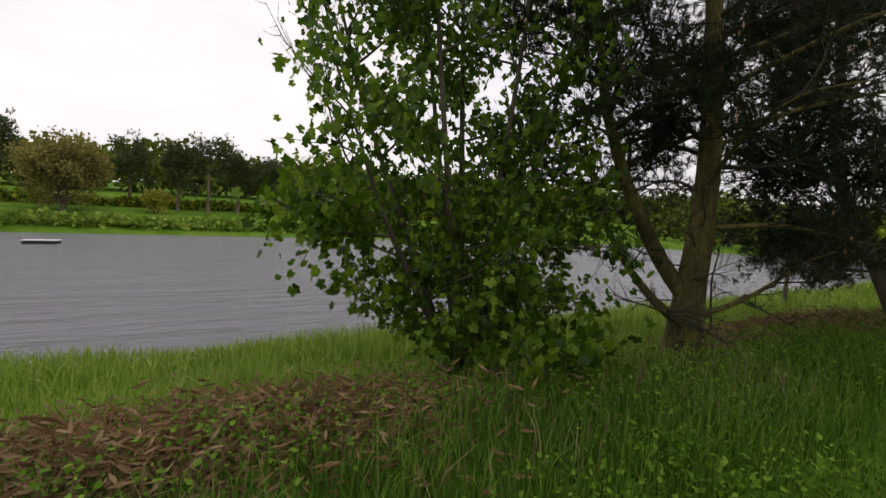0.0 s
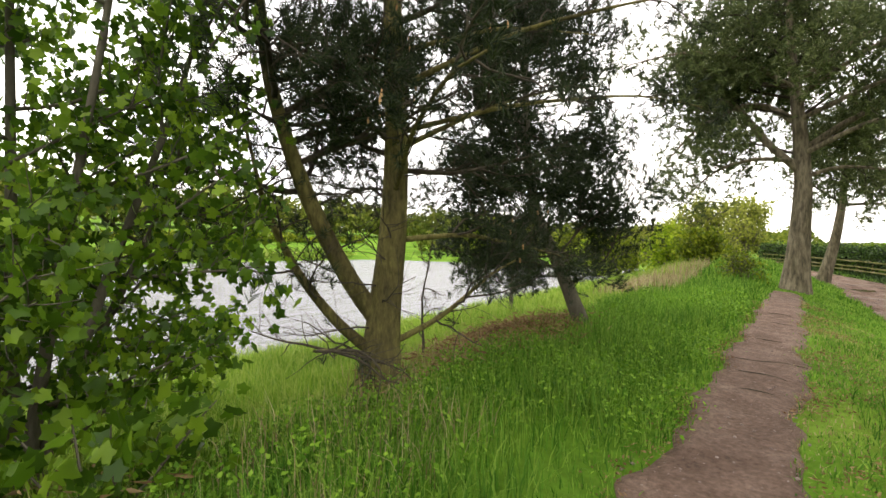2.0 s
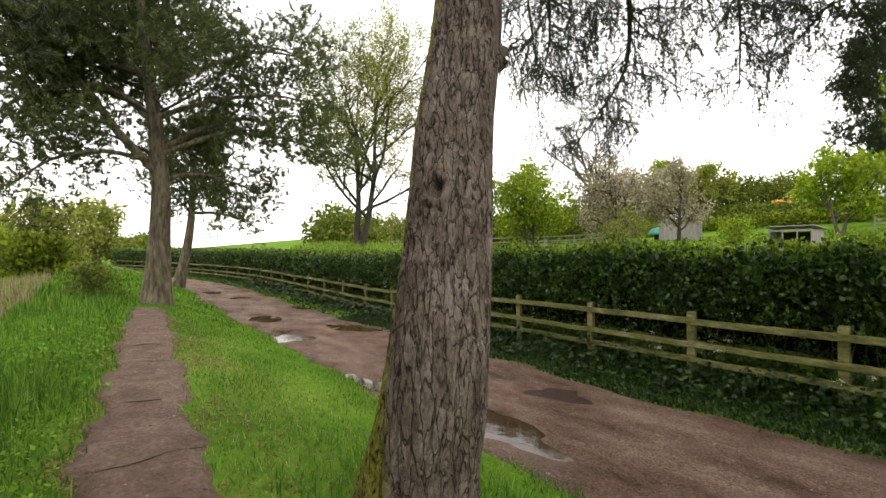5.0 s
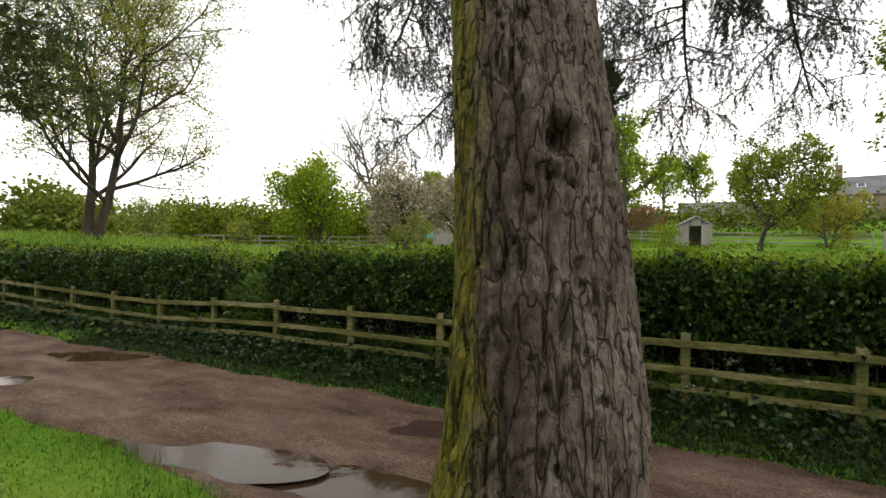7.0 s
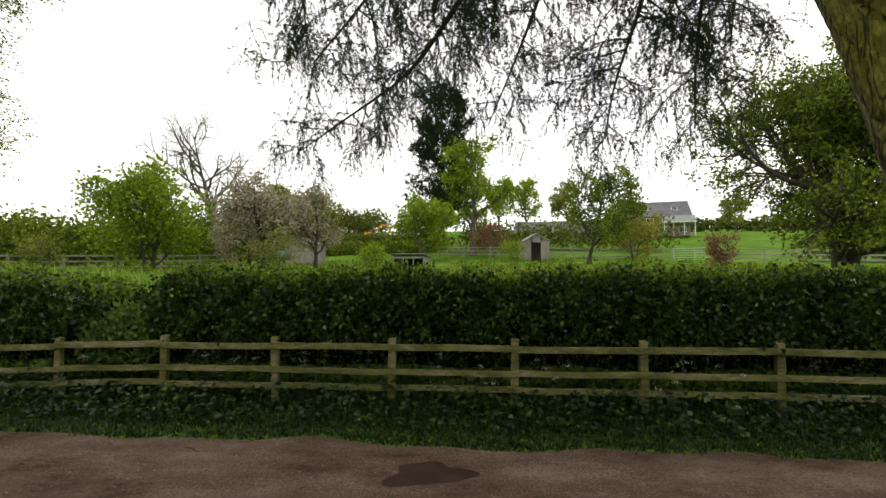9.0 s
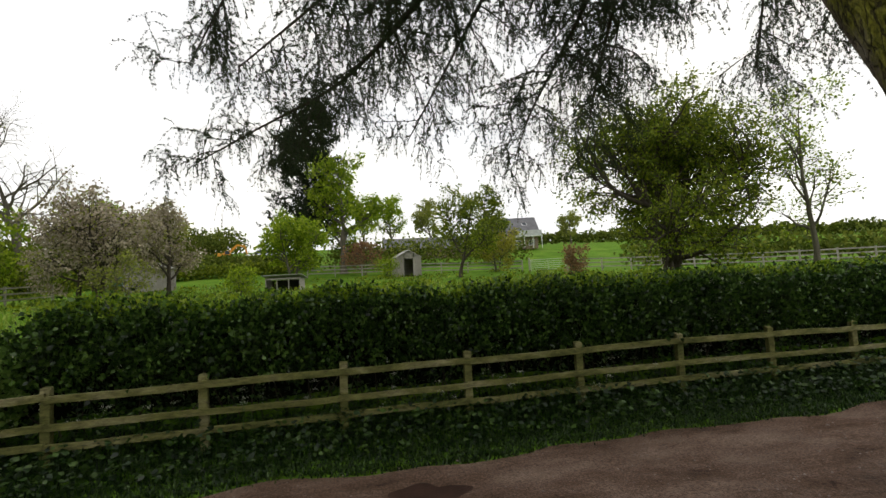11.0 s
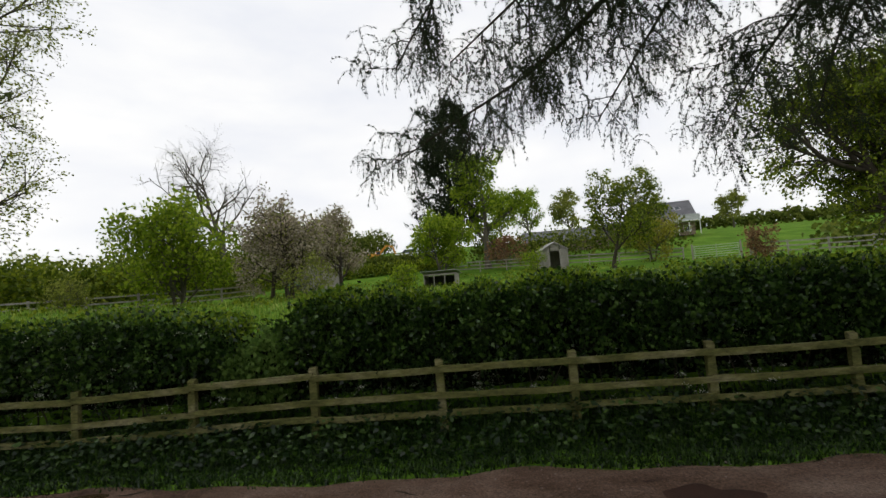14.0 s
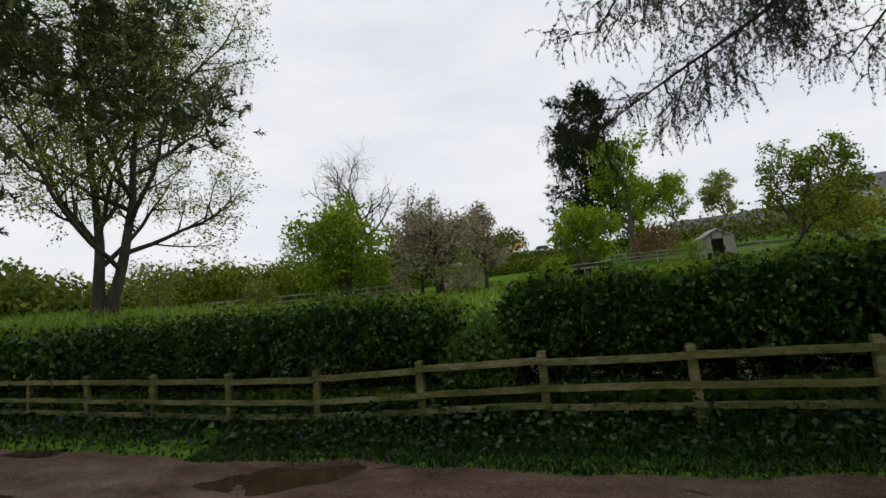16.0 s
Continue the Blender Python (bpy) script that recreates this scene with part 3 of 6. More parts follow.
# ---- post and rail fence along the lane ----
def rail_bm(p, q, w, t, rng):
    p, q = Vector(p), Vector(q)
    d = q - p
    m = Matrix.Translation((p + q) / 2) @ d.to_track_quat("X", "Z").to_matrix().to_4x4()
    bm = bmesh.new()
    n = 5
    rings = []
    for i in range(n):
        x = d.length * (i / (n - 1) - 0.5)
        o, s = rng.normal() * 0.004, 1 + rng.normal() * 0.03
        rings.append([bm.verts.new(m @ Vector((x, a * t / 2, b * w / 2 * s + o))) for a, b in ((-1, -0.93), (-0.8, -1), (0.8, -1), (1, -0.93), (1, 0.93), (0.8, 1), (-0.8, 1), (-1, 0.93))])
    for r0, r1 in zip(rings, rings[1:]):
        for k in range(8):
            bm.faces.new((r0[k], r0[(k + 1) % 8], r1[(k + 1) % 8], r1[k]))
    bm.faces.new(rings[0][::-1])
    bm.faces.new(rings[-1])
    return bm


def build_fence():
    rng = np.random.default_rng(5)
    root = empty("post_and_rail_fence", 6, -6.73, -0.45)
    tagged(root, "weathered three-rail wooden fence beside the lane, greenish with algae", "fence")
    xs = np.arange(-14.3, 52, 1.8)
    tops = []
    for x in xs:
        y = -6.73 + float(bend_y(x))
        g = float(land(x, y))
        top = 0.64 - 0.12 * float(sstep(11.5, 14, x)) + 0.022 * max(0.0, x - 16) - 0.03 * max(0.0, 1.5 - x) * (x > -20) * 0.5
        tops.append((x, y, top))
        w, t = 0.115, 0.085
        h = top - g + 0.25
        slant = 0.02 * rng.uniform(0.5, 1.5)
        bm = box_bm(w, t, h, pose(x - 6, y + 6.73 - 0.065, top + 0.45 - h / 2, 0, rng.normal() * 0.7, rng.normal() * 3), 0.008)
        for v in bm.verts:
            if v.co.z > top + 0.45 - 0.05:
                v.co.z -= slant * (v.co.y + 0.11) / 0.085
        part("post", bm, M["fence"], root)
    for k in range(0, len(tops) - 1):
        (x0, y0, z0), (x1, y1, z1) = tops[k], tops[k + 1]
        for drop, w in ((0.135, 0.092), (0.49, 0.085), (0.725, 0.088)):
            j = rng.normal() * 0.007
            far = 0.0 if k % 2 else 0.012
            part("rail", rail_bm((x0 - 6 - far, y0 + 6.73, z0 + 0.45 - drop + j), (x1 - 6 + far, y1 + 6.73, z1 + 0.45 - drop + j * 0.5 + rng.normal() * 0.006), w, 0.038, rng), M["fence"], root)


build_fence()


# ---- hedge behind the fence ----
def hedge(x0, x1, top, label, seed, clumps, may, leaf=0.06, depth=1.4, step=0.3, tint="hedge", foot=0.45):
    """Clipped sprays over a hollow, leggy foot: clumps is the number of sprays on a metre."""
    rng = np.random.default_rng(seed)
    at = np.array([x0, -7.2 + float(bend_y(x0)), -0.3])
    root = empty("hedge", *at)
    tagged(root, label, "hedge")
    xs = np.arange(x0, x1 + 0.01, step)
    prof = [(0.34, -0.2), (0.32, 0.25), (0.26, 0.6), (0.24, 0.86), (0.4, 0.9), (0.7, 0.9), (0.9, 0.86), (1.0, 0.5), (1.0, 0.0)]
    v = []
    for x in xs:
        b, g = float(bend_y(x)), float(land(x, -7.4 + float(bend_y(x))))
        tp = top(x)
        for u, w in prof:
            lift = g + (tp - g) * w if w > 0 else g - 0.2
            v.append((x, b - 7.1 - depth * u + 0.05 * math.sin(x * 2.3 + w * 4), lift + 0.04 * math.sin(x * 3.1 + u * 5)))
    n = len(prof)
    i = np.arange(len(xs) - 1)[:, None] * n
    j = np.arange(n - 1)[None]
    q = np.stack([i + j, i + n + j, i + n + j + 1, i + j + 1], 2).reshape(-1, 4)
    # a near-black sheet stands in for the shade deep in the hedge
    child("shade_core", array_mesh("shade_core", np.array(v) - at, [q], M["hedge_core"]), root, "near-black sheet for the shade inside the hedge")
    # bare stems at the foot
    stems = []
    for x in np.arange(x0 + 0.1, x1, 0.16 if leaf < 0.08 else 0.9):
        y = -7.22 + float(bend_y(x)) - 0.25 * rng.random()
        g = float(land(x, y)) - 0.05
        stems.append((bend((x - at[0], y - at[1], g - at[2]), (rng.normal(0, 0.25), rng.normal(0.05, 0.15), 1), 0.9 * rng.uniform(0.6, 1.1), 5, rng, 0.14, (0, 0, 0.1)), np.linspace(0.014, 0.004, 6)))
    tagged(wood_part("stemwork", stems, 5, M["bark_dark"], root), kind="stuff")
    many = int(clumps * (x1 - x0))
    cx = rng.uniform(x0, x1, many)
    tp = np.array([top(a) for a in cx])
    g = land(cx, -7.4 + bend_y(cx))
    face = rng.random(many) < 0.62
    h = np.where(face, foot + (tp - foot - 0.02) * rng.random(many) ** 0.8, tp - 0.02)
    # a few sprays reach down among the rails
    low = face & (rng.random(many) < 0.06)
    h = np.where(low, g + 0.1 + (foot - g) * rng.random(many), h)
    wave = 0.09 * np.sin(cx * 3.3 + h * 2) * np.sin(cx * 1.7 - h * 3) + 0.05 * np.sin(cx * 8.1 + h * 6)
    bulge = 0.1 * np.sin(np.clip((h - foot) / np.maximum(tp - foot, 0.1), 0, 1) * math.pi)
    cy = np.where(face, -7.08 + bulge + wave + rng.normal(0, 0.08, many) - 0.12 * low, -7.12 - depth * rng.random(many)) + bend_y(cx)
    h = h + np.where(face, 0, 0.6 * wave + rng.normal(0, 0.03, many) + 0.07 * (rng.random(many) < 0.12))
    out_d = np.where(face[:, None], np.array([0, 1.0, 0.3]), np.array([0, 0.1, 1.0])) + rng.normal(size=(many, 3)) * 0.45
    out_d /= np.linalg.norm(out_d, axis=1, keepdims=True)
    k = 10
    along = rng.random(many * k) ** 0.7
    p = np.repeat(np.stack([cx, cy, h], 1), k, 0) + np.repeat(out_d, k, 0) * (along[:, None] - 0.7) * leaf * 3.0 + rng.normal(size=(many * k, 3)) * leaf * 0.65
    d = np.repeat(out_d, k, 0) * 0.6 + rng.normal(size=p.shape) * 0.75 - np.array([0, 0, 0.15])
    up = np.tile([0, 0.45, 1.0], (len(p), 1)) + rng.normal(size=p.shape) * 0.4
    kind_of = LEAF if leaf < 0.09 else WIDE
    turns, size = turns_to(d, rng, np.cross(up, d)), leaf * rng.uniform(0.6, 1.35, len(p))
    # most leaves on the hedge top take a paler yellow-green than the face
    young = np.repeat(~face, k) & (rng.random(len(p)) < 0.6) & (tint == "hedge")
    for name, sel, mat in (("foliage", ~young, tint), ("light_green_leaves", young, "hedge_tip")):
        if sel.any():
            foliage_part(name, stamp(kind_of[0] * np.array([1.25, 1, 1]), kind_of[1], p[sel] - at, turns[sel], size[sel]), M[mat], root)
    if may:
        k = int(may * (x1 - x0))
        fx = rng.uniform(x0, x1, k)
        fz = np.array([-0.15 + (top(a) + 0.1) * rng.random() for a in fx])
        p = np.repeat(np.stack([fx, -6.98 + bend_y(fx) + rng.normal(0, 0.06, k), fz], 1), 12, 0) + rng.normal(size=(k * 12, 3)) * 0.04 - at
        lot = stamp(OVAL[0], OVAL[1], p, turns_to(rng.normal(size=p.shape) + np.array([0, 0.6, 0.4]), rng), 0.022 * rng.uniform(0.6, 1.3, len(p)))
        foliage_part("blossom", lot, M["may"], root, "sprays of small white blossom")
    return root


# colour of the inner sheet: near black, so gaps between sprays read as shade
M["hedge_core"] = mixed("hedge_shade_core", [(0.3, (0.006, 0.008, 0.004)), (0.7, (0.018, 0.02, 0.01))], 6.0, GREY, 40, 0.95, 1.0, 0.05, spec=0.0)
hedge(-26, -4, lambda x: 1.5 + 0.08 * math.sin(x * 1.3), "thick dark green clipped field hedge behind the fence", 1, 110, 0, 0.1)
hedge(-4, 11.45, lambda x: 1.52 - 0.14 * float(sstep(11.0, 11.45, x)) + 0.04 * math.sin(x * 1.9) + 0.03 * math.sin(x * 5.3), "thick dark green clipped hawthorn hedge behind the fence", 2, 430, 6, 0.07)
hedge(12.2, 20, lambda x: 1.47 - 0.35 * (1 - float(sstep(12.2, 12.8, x))) + 0.05 * math.sin(x * 2.3), "clipped hawthorn hedge with white may blossom behind the fence", 3, 330, 22, 0.072)
hedge(20, 52, lambda x: 1.38 + 0.022 * (x - 20) + 0.06 * math.sin(x * 1.3), "long clipped green hedge following the bend of the lane", 4, 130, 2, 0.11)
hedge(11.3, 12.4, lambda x: 0.9 + 0.1 * math.sin(x * 6), "pale green elder shrub filling a gap in the hedge", 6, 260, 0, 0.085, 1.0, 0.2, "elder", 0.1)


# ---- trees ----
def broadleaf(name, label, at, height, spread, seed, material, leaf, count, bark="bark_grey", stems=1, first=0.25, droop=0.12, up=0.35, limbs=9, twig=0.5, group="", lean=(0, 0), r0=None, wild=0.12, extra=None):
    rng = np.random.default_rng(seed)
    x, y = at
    z = float(land(x, y)) - 0.08
    root = empty(name, x, y, z)
    tagged(root, label, "tree" if "shrub" not in name and "bush" not in name else "shrub", group)
    r0 = r0 or height * 0.022
    trunks = []
    for s in range(stems):
        a = 2 * math.pi * s / max(1, stems) + rng.random()
        d = np.array([math.cos(a) * 0.22 * (stems > 1) + lean[0], math.sin(a) * 0.22 * (stems > 1) + lean[1], 1.0])
        p = bend((0.05 * math.cos(a) * stems, 0.05 * math.sin(a) * stems, 0), d, height * rng.uniform(0.74, 0.84), 14, rng, 0.06, (0, 0, 0.05))
        trunks.append((p, r0 * np.linspace(1, 0.12, len(p)) * (1 + 0.5 * np.exp(-np.arange(len(p)) * 1.5))))
    for t in trunks:
        wood_part("trunk", [t], 10, M[bark], root)
    main = shoots(trunks, rng, limbs, first, 50, spread * 0.95, -1, 9, wild, (0, 0, up * 0.35), r0 * 0.5)
    second = shoots(main, rng, 9 if abs(y) < 40 else 7, 0.2, 46, spread * 0.45, 0.4, 5, wild * 1.3, (0, 0, up * 0.2 - droop), r0 * 0.2)
    third = shoots(second, rng, 6 if abs(y) < 40 else 4, 0.2, 45, spread * 0.24, 0.3, 3, wild * 1.7, (0, 0, -droop), r0 * 0.07)
    for m in main[: 14]:
        wood_part("limb", [m], 6, M[bark], root)
    rest = main[14:] + second
    tagged(wood_part("branchwork", rest, 5, M[bark], root), kind="stuff")
    tagged(wood_part("twigwork", third, 3, M[bark], root), kind="stuff")
    if count:
        total = sum(np.linalg.norm(np.diff(p, axis=0), axis=1).sum() for p, _ in third)
        p, d = sprinkle(third, rng, 1.5 * count / max(total, 0.1), twig * 0.2)
        foliage_part("crown", leaves_at(p, d, rng, leaf, WIDE if leaf > 0.15 else OVAL, 0.25), M[material], root)
        if extra:
            em, ec, el = extra
            p, d = sprinkle(third, rng, ec / max(total, 0.1), twig * 0.3)
            foliage_part("blossom" if em == "blossom" else "light_green_leaves", leaves_at(p, d, rng, el, OVAL, 0.1), M[em], root)
    return root


def pine(name, label, root, trunks, limbs_given, seed, needle, bark, shoots_n, limb_len, tuft_size, tufts, tuft_needles, first=0.3, angle=75, up=0.25, twig_len=0.5, sides=12, width=0.012, candles=0, spread=0.9, pull2=0.1, n2=10, n3=6, clones=1, jitter=0.0, thick=0.13, out_from=0.15, bare_below=0.0):
    """A pine from given trunk lines (and some given limbs), with needle tufts at the twig ends."""
    rng = np.random.default_rng(seed)
    for t in trunks:
        wood_part("trunk", [t], sides, M[bark], root)
    main = shoots(trunks, rng, shoots_n, first, angle, limb_len, 0.5, 9, 0.13, (0, 0, up), trunks[0][1][0] * thick, flat=0.3) if shoots_n else []
    for t in limbs_given:
        wood_part("limb", [t], 8, M[bark], root)
    for m in main[:12]:
        wood_part("limb", [m], 6, M["bark_dark"], root)
    second = shoots(main + limbs_given, rng, n2, out_from, 48, limb_len * 0.42, 0.35, 6, 0.2, (0, 0, pull2), 0.014, flat=0.4)
    third = shoots(second, rng, n3, 0.2, 42, twig_len, 0.2, 4, 0.25, (0, 0, 0.25), 0.006)
    tagged(wood_part("branchwork", main[12:] + second, 5, M["bark_dark"], root), kind="stuff")
    tagged(wood_part("twigwork", third, 3, M["bark_dark"], root), kind="stuff")
    ends = [(p[-1], p[-1] - p[-2]) for p, _ in third + second] + [(p[-2], p[-2] - p[-3]) for p, _ in third if len(p) > 3]
    ends = [e for e in ends if e[0][2] > bare_below or rng.random() < 0.05]
    rng.shuffle(ends)
    ends = ends[:tufts]
    P = np.array([e[0] for e in ends])
    Dn = np.array([e[1] / np.linalg.norm(e[1]) for e in ends]) + np.array([0, 0, 0.35])
    if clones > 1:
        P = np.repeat(P, clones, 0) + rng.normal(size=(len(P) * clones, 3)) * jitter
        Dn = np.repeat(Dn, clones, 0) + rng.normal(size=P.shape) * 0.5
    lots = []
    kinds = 4
    for k in range(kinds):
        t = needle_tuft(rng, tuft_needles, spread, width, 0.75)
        sel = np.arange(len(P)) % kinds == k
        lots.append(stamp(t[0], t[1], P[sel], turns_to(Dn[sel], rng), tuft_size * rng.uniform(0.7, 1.25, sel.sum())))
    foliage_part("needles", gather(lots), M[needle], root)
    if candles:
        c = P[:candles]
        seg = [tube(np.array([p, p + np.array([0, 0, 0.03]), p + np.array([0, 0, 0.06])]), [0.009, 0.012, 0.003], 5) for p in c]
        foliage_part("candles", gather(seg), M["candle"], root, "pale orange-brown new shoots")
    return ends


def tapering(points, n, r0, r1, flare=0.0):
    p = smooth_line(points, n)
    f = np.linspace(0, 1, n)
    return p, (r0 * (1 - f) + r1 * f) + flare * np.exp(-f * 16)


# forked black pine on the bank
BX, BY = 3.05, 3.75
bz = float(land(BX, BY)) - 0.06
black_pine = tagged(empty("black_pine", BX, BY, bz), "forked dark-needled black pine with mossy bark on the bank", "tree")
pine("black_pine", "", black_pine,
     [tapering([(0, 0, 0), (0.03, -0.03, 0.85), (0.1, -0.1, 1.75), (0.12, -0.12, 2.7), (0.06, -0.1, 3.9), (0.0, -0.05, 5.5), (0.1, 0.1, 7.8)], 30, 0.19, 0.03, 0.1),
      tapering([(-0.03, 0.03, 0.85), (-0.28, 0.25, 1.3), (-0.68, 0.5, 2.25), (-0.98, 0.68, 3.3), (-1.1, 0.75, 4.6), (-1.25, 0.85, 6.2)], 24, 0.11, 0.02)],
     [tapering([(-0.1, 0.06, 0.5), (-0.35, 0.25, 0.75), (-0.7, 0.5, 1.3), (-1.0, 0.68, 2.0), (-1.1, 0.85, 2.8)], 16, 0.065, 0.015),
      tapering([(0.08, -0.1, 0.55), (0.45, -0.55, 0.85), (0.75, -1.05, 1.4), (0.85, -1.25, 1.5)], 12, 0.04, 0.01),
      tapering([(-0.1, -0.05, 0.42), (-0.55, -0.2, 0.58), (-1.15, -0.5, 0.75), (-1.7, -0.9, 0.9)], 12, 0.04, 0.01),
      tapering([(0.08, -0.1, 1.7), (0.7, -0.7, 1.8), (1.5, -1.1, 1.65), (2.3, -1.4, 1.5)], 14, 0.035, 0.008),
      tapering([(0.1, -0.1, 2.2), (-0.5, -0.8, 2.7), (-1.1, -1.6, 2.9), (-1.6, -2.2, 2.75)], 12, 0.035, 0.008),
      tapering([(0.1, -0.1, 2.7), (0.9, -0.9, 3.3), (1.6, -1.6, 3.6)], 12, 0.035, 0.008),
      tapering([(0.1, -0.1, 3.4), (1.1, -1.2, 4.2), (2.3, -2.5, 4.75), (3.0, -3.1, 4.9)], 14, 0.04, 0.008),
      tapering([(0.1, -0.1, 2.9), (1.0, -1.1, 3.3), (2.0, -2.3, 3.5), (2.6, -2.9, 3.4)], 14, 0.035, 0.008),
      tapering([(0.1, -0.1, 3.8), (1.3, -0.8, 4.4), (2.6, -1.6, 4.6)], 12, 0.035, 0.008)],
     11, "needle", "bark_pine", 24, 2.3, 0.2, 3900, 24, 0.26, 78, 0.06, 0.36, 14, 0.021, 90, n2=8, clones=2, jitter=0.08, bare_below=1.25)
rng = np.random.default_rng(3)
dead = shoots([tapering([(0, 0, 0.7), (0.1, -0.1, 1.75), (0.12, -0.12, 2.7), (0.06, -0.1, 3.9)], 20, 0.15, 0.1), tapering([(-0.28, 0.25, 1.3), (-0.68, 0.5, 2.25), (-0.98, 0.68, 3.3)], 12, 0.1, 0.06)], rng, 15, 0.0, 80, 1.3, 0.1, 8, 0.16, (0, 0, -0.05), 0.012)
tagged(wood_part("dead_branchwork", dead + shoots(dead, rng, 7, 0.2, 55, 0.5, 0.2, 4, 0.2, (0, 0, 0.1), 0.005), 4, M["bark_dark"], black_pine), kind="stuff")
wood_part("root", [tapering([(0.05, -0.05, 0.12), (0.22, -0.3, 0.04), (0.35, -0.62, -0.05)], 8, 0.06, 0.02), tapering([(-0.1, -0.05, 0.12), (-0.2, -0.4, 0.0), (-0.2, -0.7, -0.08)], 8, 0.06, 0.02)], 7, M["bark_pine"], black_pine)

# leaning young black pine
px, py = 7.2, 2.7
leaning_pine = tagged(empty("leaning_pine", px, py, float(land(px, py)) - 0.06), "leaning young black pine with dense dark needles", "tree")
pine("leaning_pine", "", leaning_pine,
     [tapering([(0, 0, 0), (-0.1, 0.26, 0.75), (-0.3, 0.85, 2.15), (-0.38, 0.97, 3.1), (-0.4, 1.02, 4.8), (-0.4, 1.05, 7.4)], 30, 0.13, 0.02, 0.04)],
     [], 21, "needle", "bark_grey", 54, 2.1, 0.2, 8400, 18, 0.1, 80, 0.12, 0.3, 10, 0.03, 0, n2=8, n3=5, clones=3, jitter=0.1)

# Scots pine standing where the path meets the lane
sx, sy = 19.3, -0.95
scots_pine = tagged(empty("scots_pine", sx, sy, float(land(sx, sy)) - 0.1), "tall Scots pine with grey-brown bark and spreading crown", "tree")
pine("scots_pine", "", scots_pine,
     [tapering([(0, 0, 0), (0.0, -0.1, 1.8), (0.05, -0.2, 3.8), (0.0, -0.05, 5.8), (0.1, 0.2, 8.2), (0.3, 0.4, 12.0)], 30, 0.36, 0.05, 0.16)],
     [tapering([(0, -0.15, 4.2), (-0.2, 1.0, 5.4), (-0.4, 1.8, 6.8), (-0.6, 2.8, 7.2), (-0.8, 4.6, 7.0)], 16, 0.15, 0.03),
      tapering([(0, -0.1, 5.8), (0.0, 0.6, 6.5), (-0.3, 1.5, 6.8), (-0.5, 3.0, 6.1), (-0.6, 4.0, 4.9)], 16, 0.13, 0.025),
      tapering([(0, -0.15, 4.9), (0.1, -1.1, 5.7), (-0.2, -2.5, 6.4), (-0.2, -4.2, 6.2)], 14, 0.14, 0.03),
      tapering([(0, -0.15, 4.0), (0.3, -1.1, 4.4), (0.1, -2.2, 4.2), (0.0, -3.2, 3.8)], 12, 0.08, 0.02),
      tapering([(0, 0, 6.5), (-1.4, -0.5, 7.4), (-2.8, -0.9, 7.8)], 12, 0.11, 0.02),
      tapering([(0, 0, 4.6), (-0.8, 1.2, 4.7), (-1.4, 2.4, 4.3), (-1.6, 3.2, 3.4)], 12, 0.09, 0.02),
      tapering([(0, 0, 7.0), (-1.0, 1.6, 8.2), (-1.6, 3.4, 8.6), (-1.8, 5.2, 8.4)], 14, 0.11, 0.02),
      tapering([(0, 0, 7.4), (-0.6, -1.6, 8.4), (-1.0, -3.4, 8.8), (-1.2, -4.8, 8.5)], 14, 0.11, 0.02),
      tapering([(0, 0, 6.0), (-1.0, -1.6, 6.6), (-2.0, -3.2, 6.8), (-2.8, -4.6, 6.4)], 14, 0.1, 0.02),
      tapering([(0, -0.1, 4.8), (-1.0, -1.8, 5.6), (-2.2, -3.4, 5.4), (-2.9, -4.7, 4.8)], 14, 0.1, 0.02),
      tapering([(0, 0, 6.8), (-1.4, -1.2, 7.4), (-2.6, -2.6, 7.9), (-3.4, -4.0, 7.6)], 14, 0.1, 0.02)],
     31, "scots", "bark_scots", 26, 4.2, 0.3, 9000, 15, 0.38, 68, 0.08, 0.7, 14, 0.06, 0, 1.2, 0.0, n2=12, n3=5, clones=3, jitter=0.26, thick=0.12, out_from=0.3)

# slimmer pine behind it, leaning over the lane
tx, ty = 29.5, -2.7
second_pine = tagged(empty("scots_pine", tx, ty, float(land(tx, ty)) - 0.1), "slim Scots pine leaning towards the lane", "tree")
pine("scots_pine", "", second_pine,
     [tapering([(0, 0, 0), (0.0, -0.45, 2.0), (0.1, -0.7, 3.6), (0.0, -0.8, 6.0), (0.0, -0.6, 9.0)], 20, 0.27, 0.05, 0.1)],
     [tapering([(0, -0.75, 4.0), (-0.5, -2.2, 4.0), (-0.8, -3.8, 3.2)], 10, 0.08, 0.02)],
     33, "scots", "bark_scots", 20, 3.2, 0.32, 2600, 14, 0.42, 70, 0.0, 0.7, 10, 0.075, 0, 1.2, 0.0, n2=7, n3=4, clones=2, jitter=0.25)


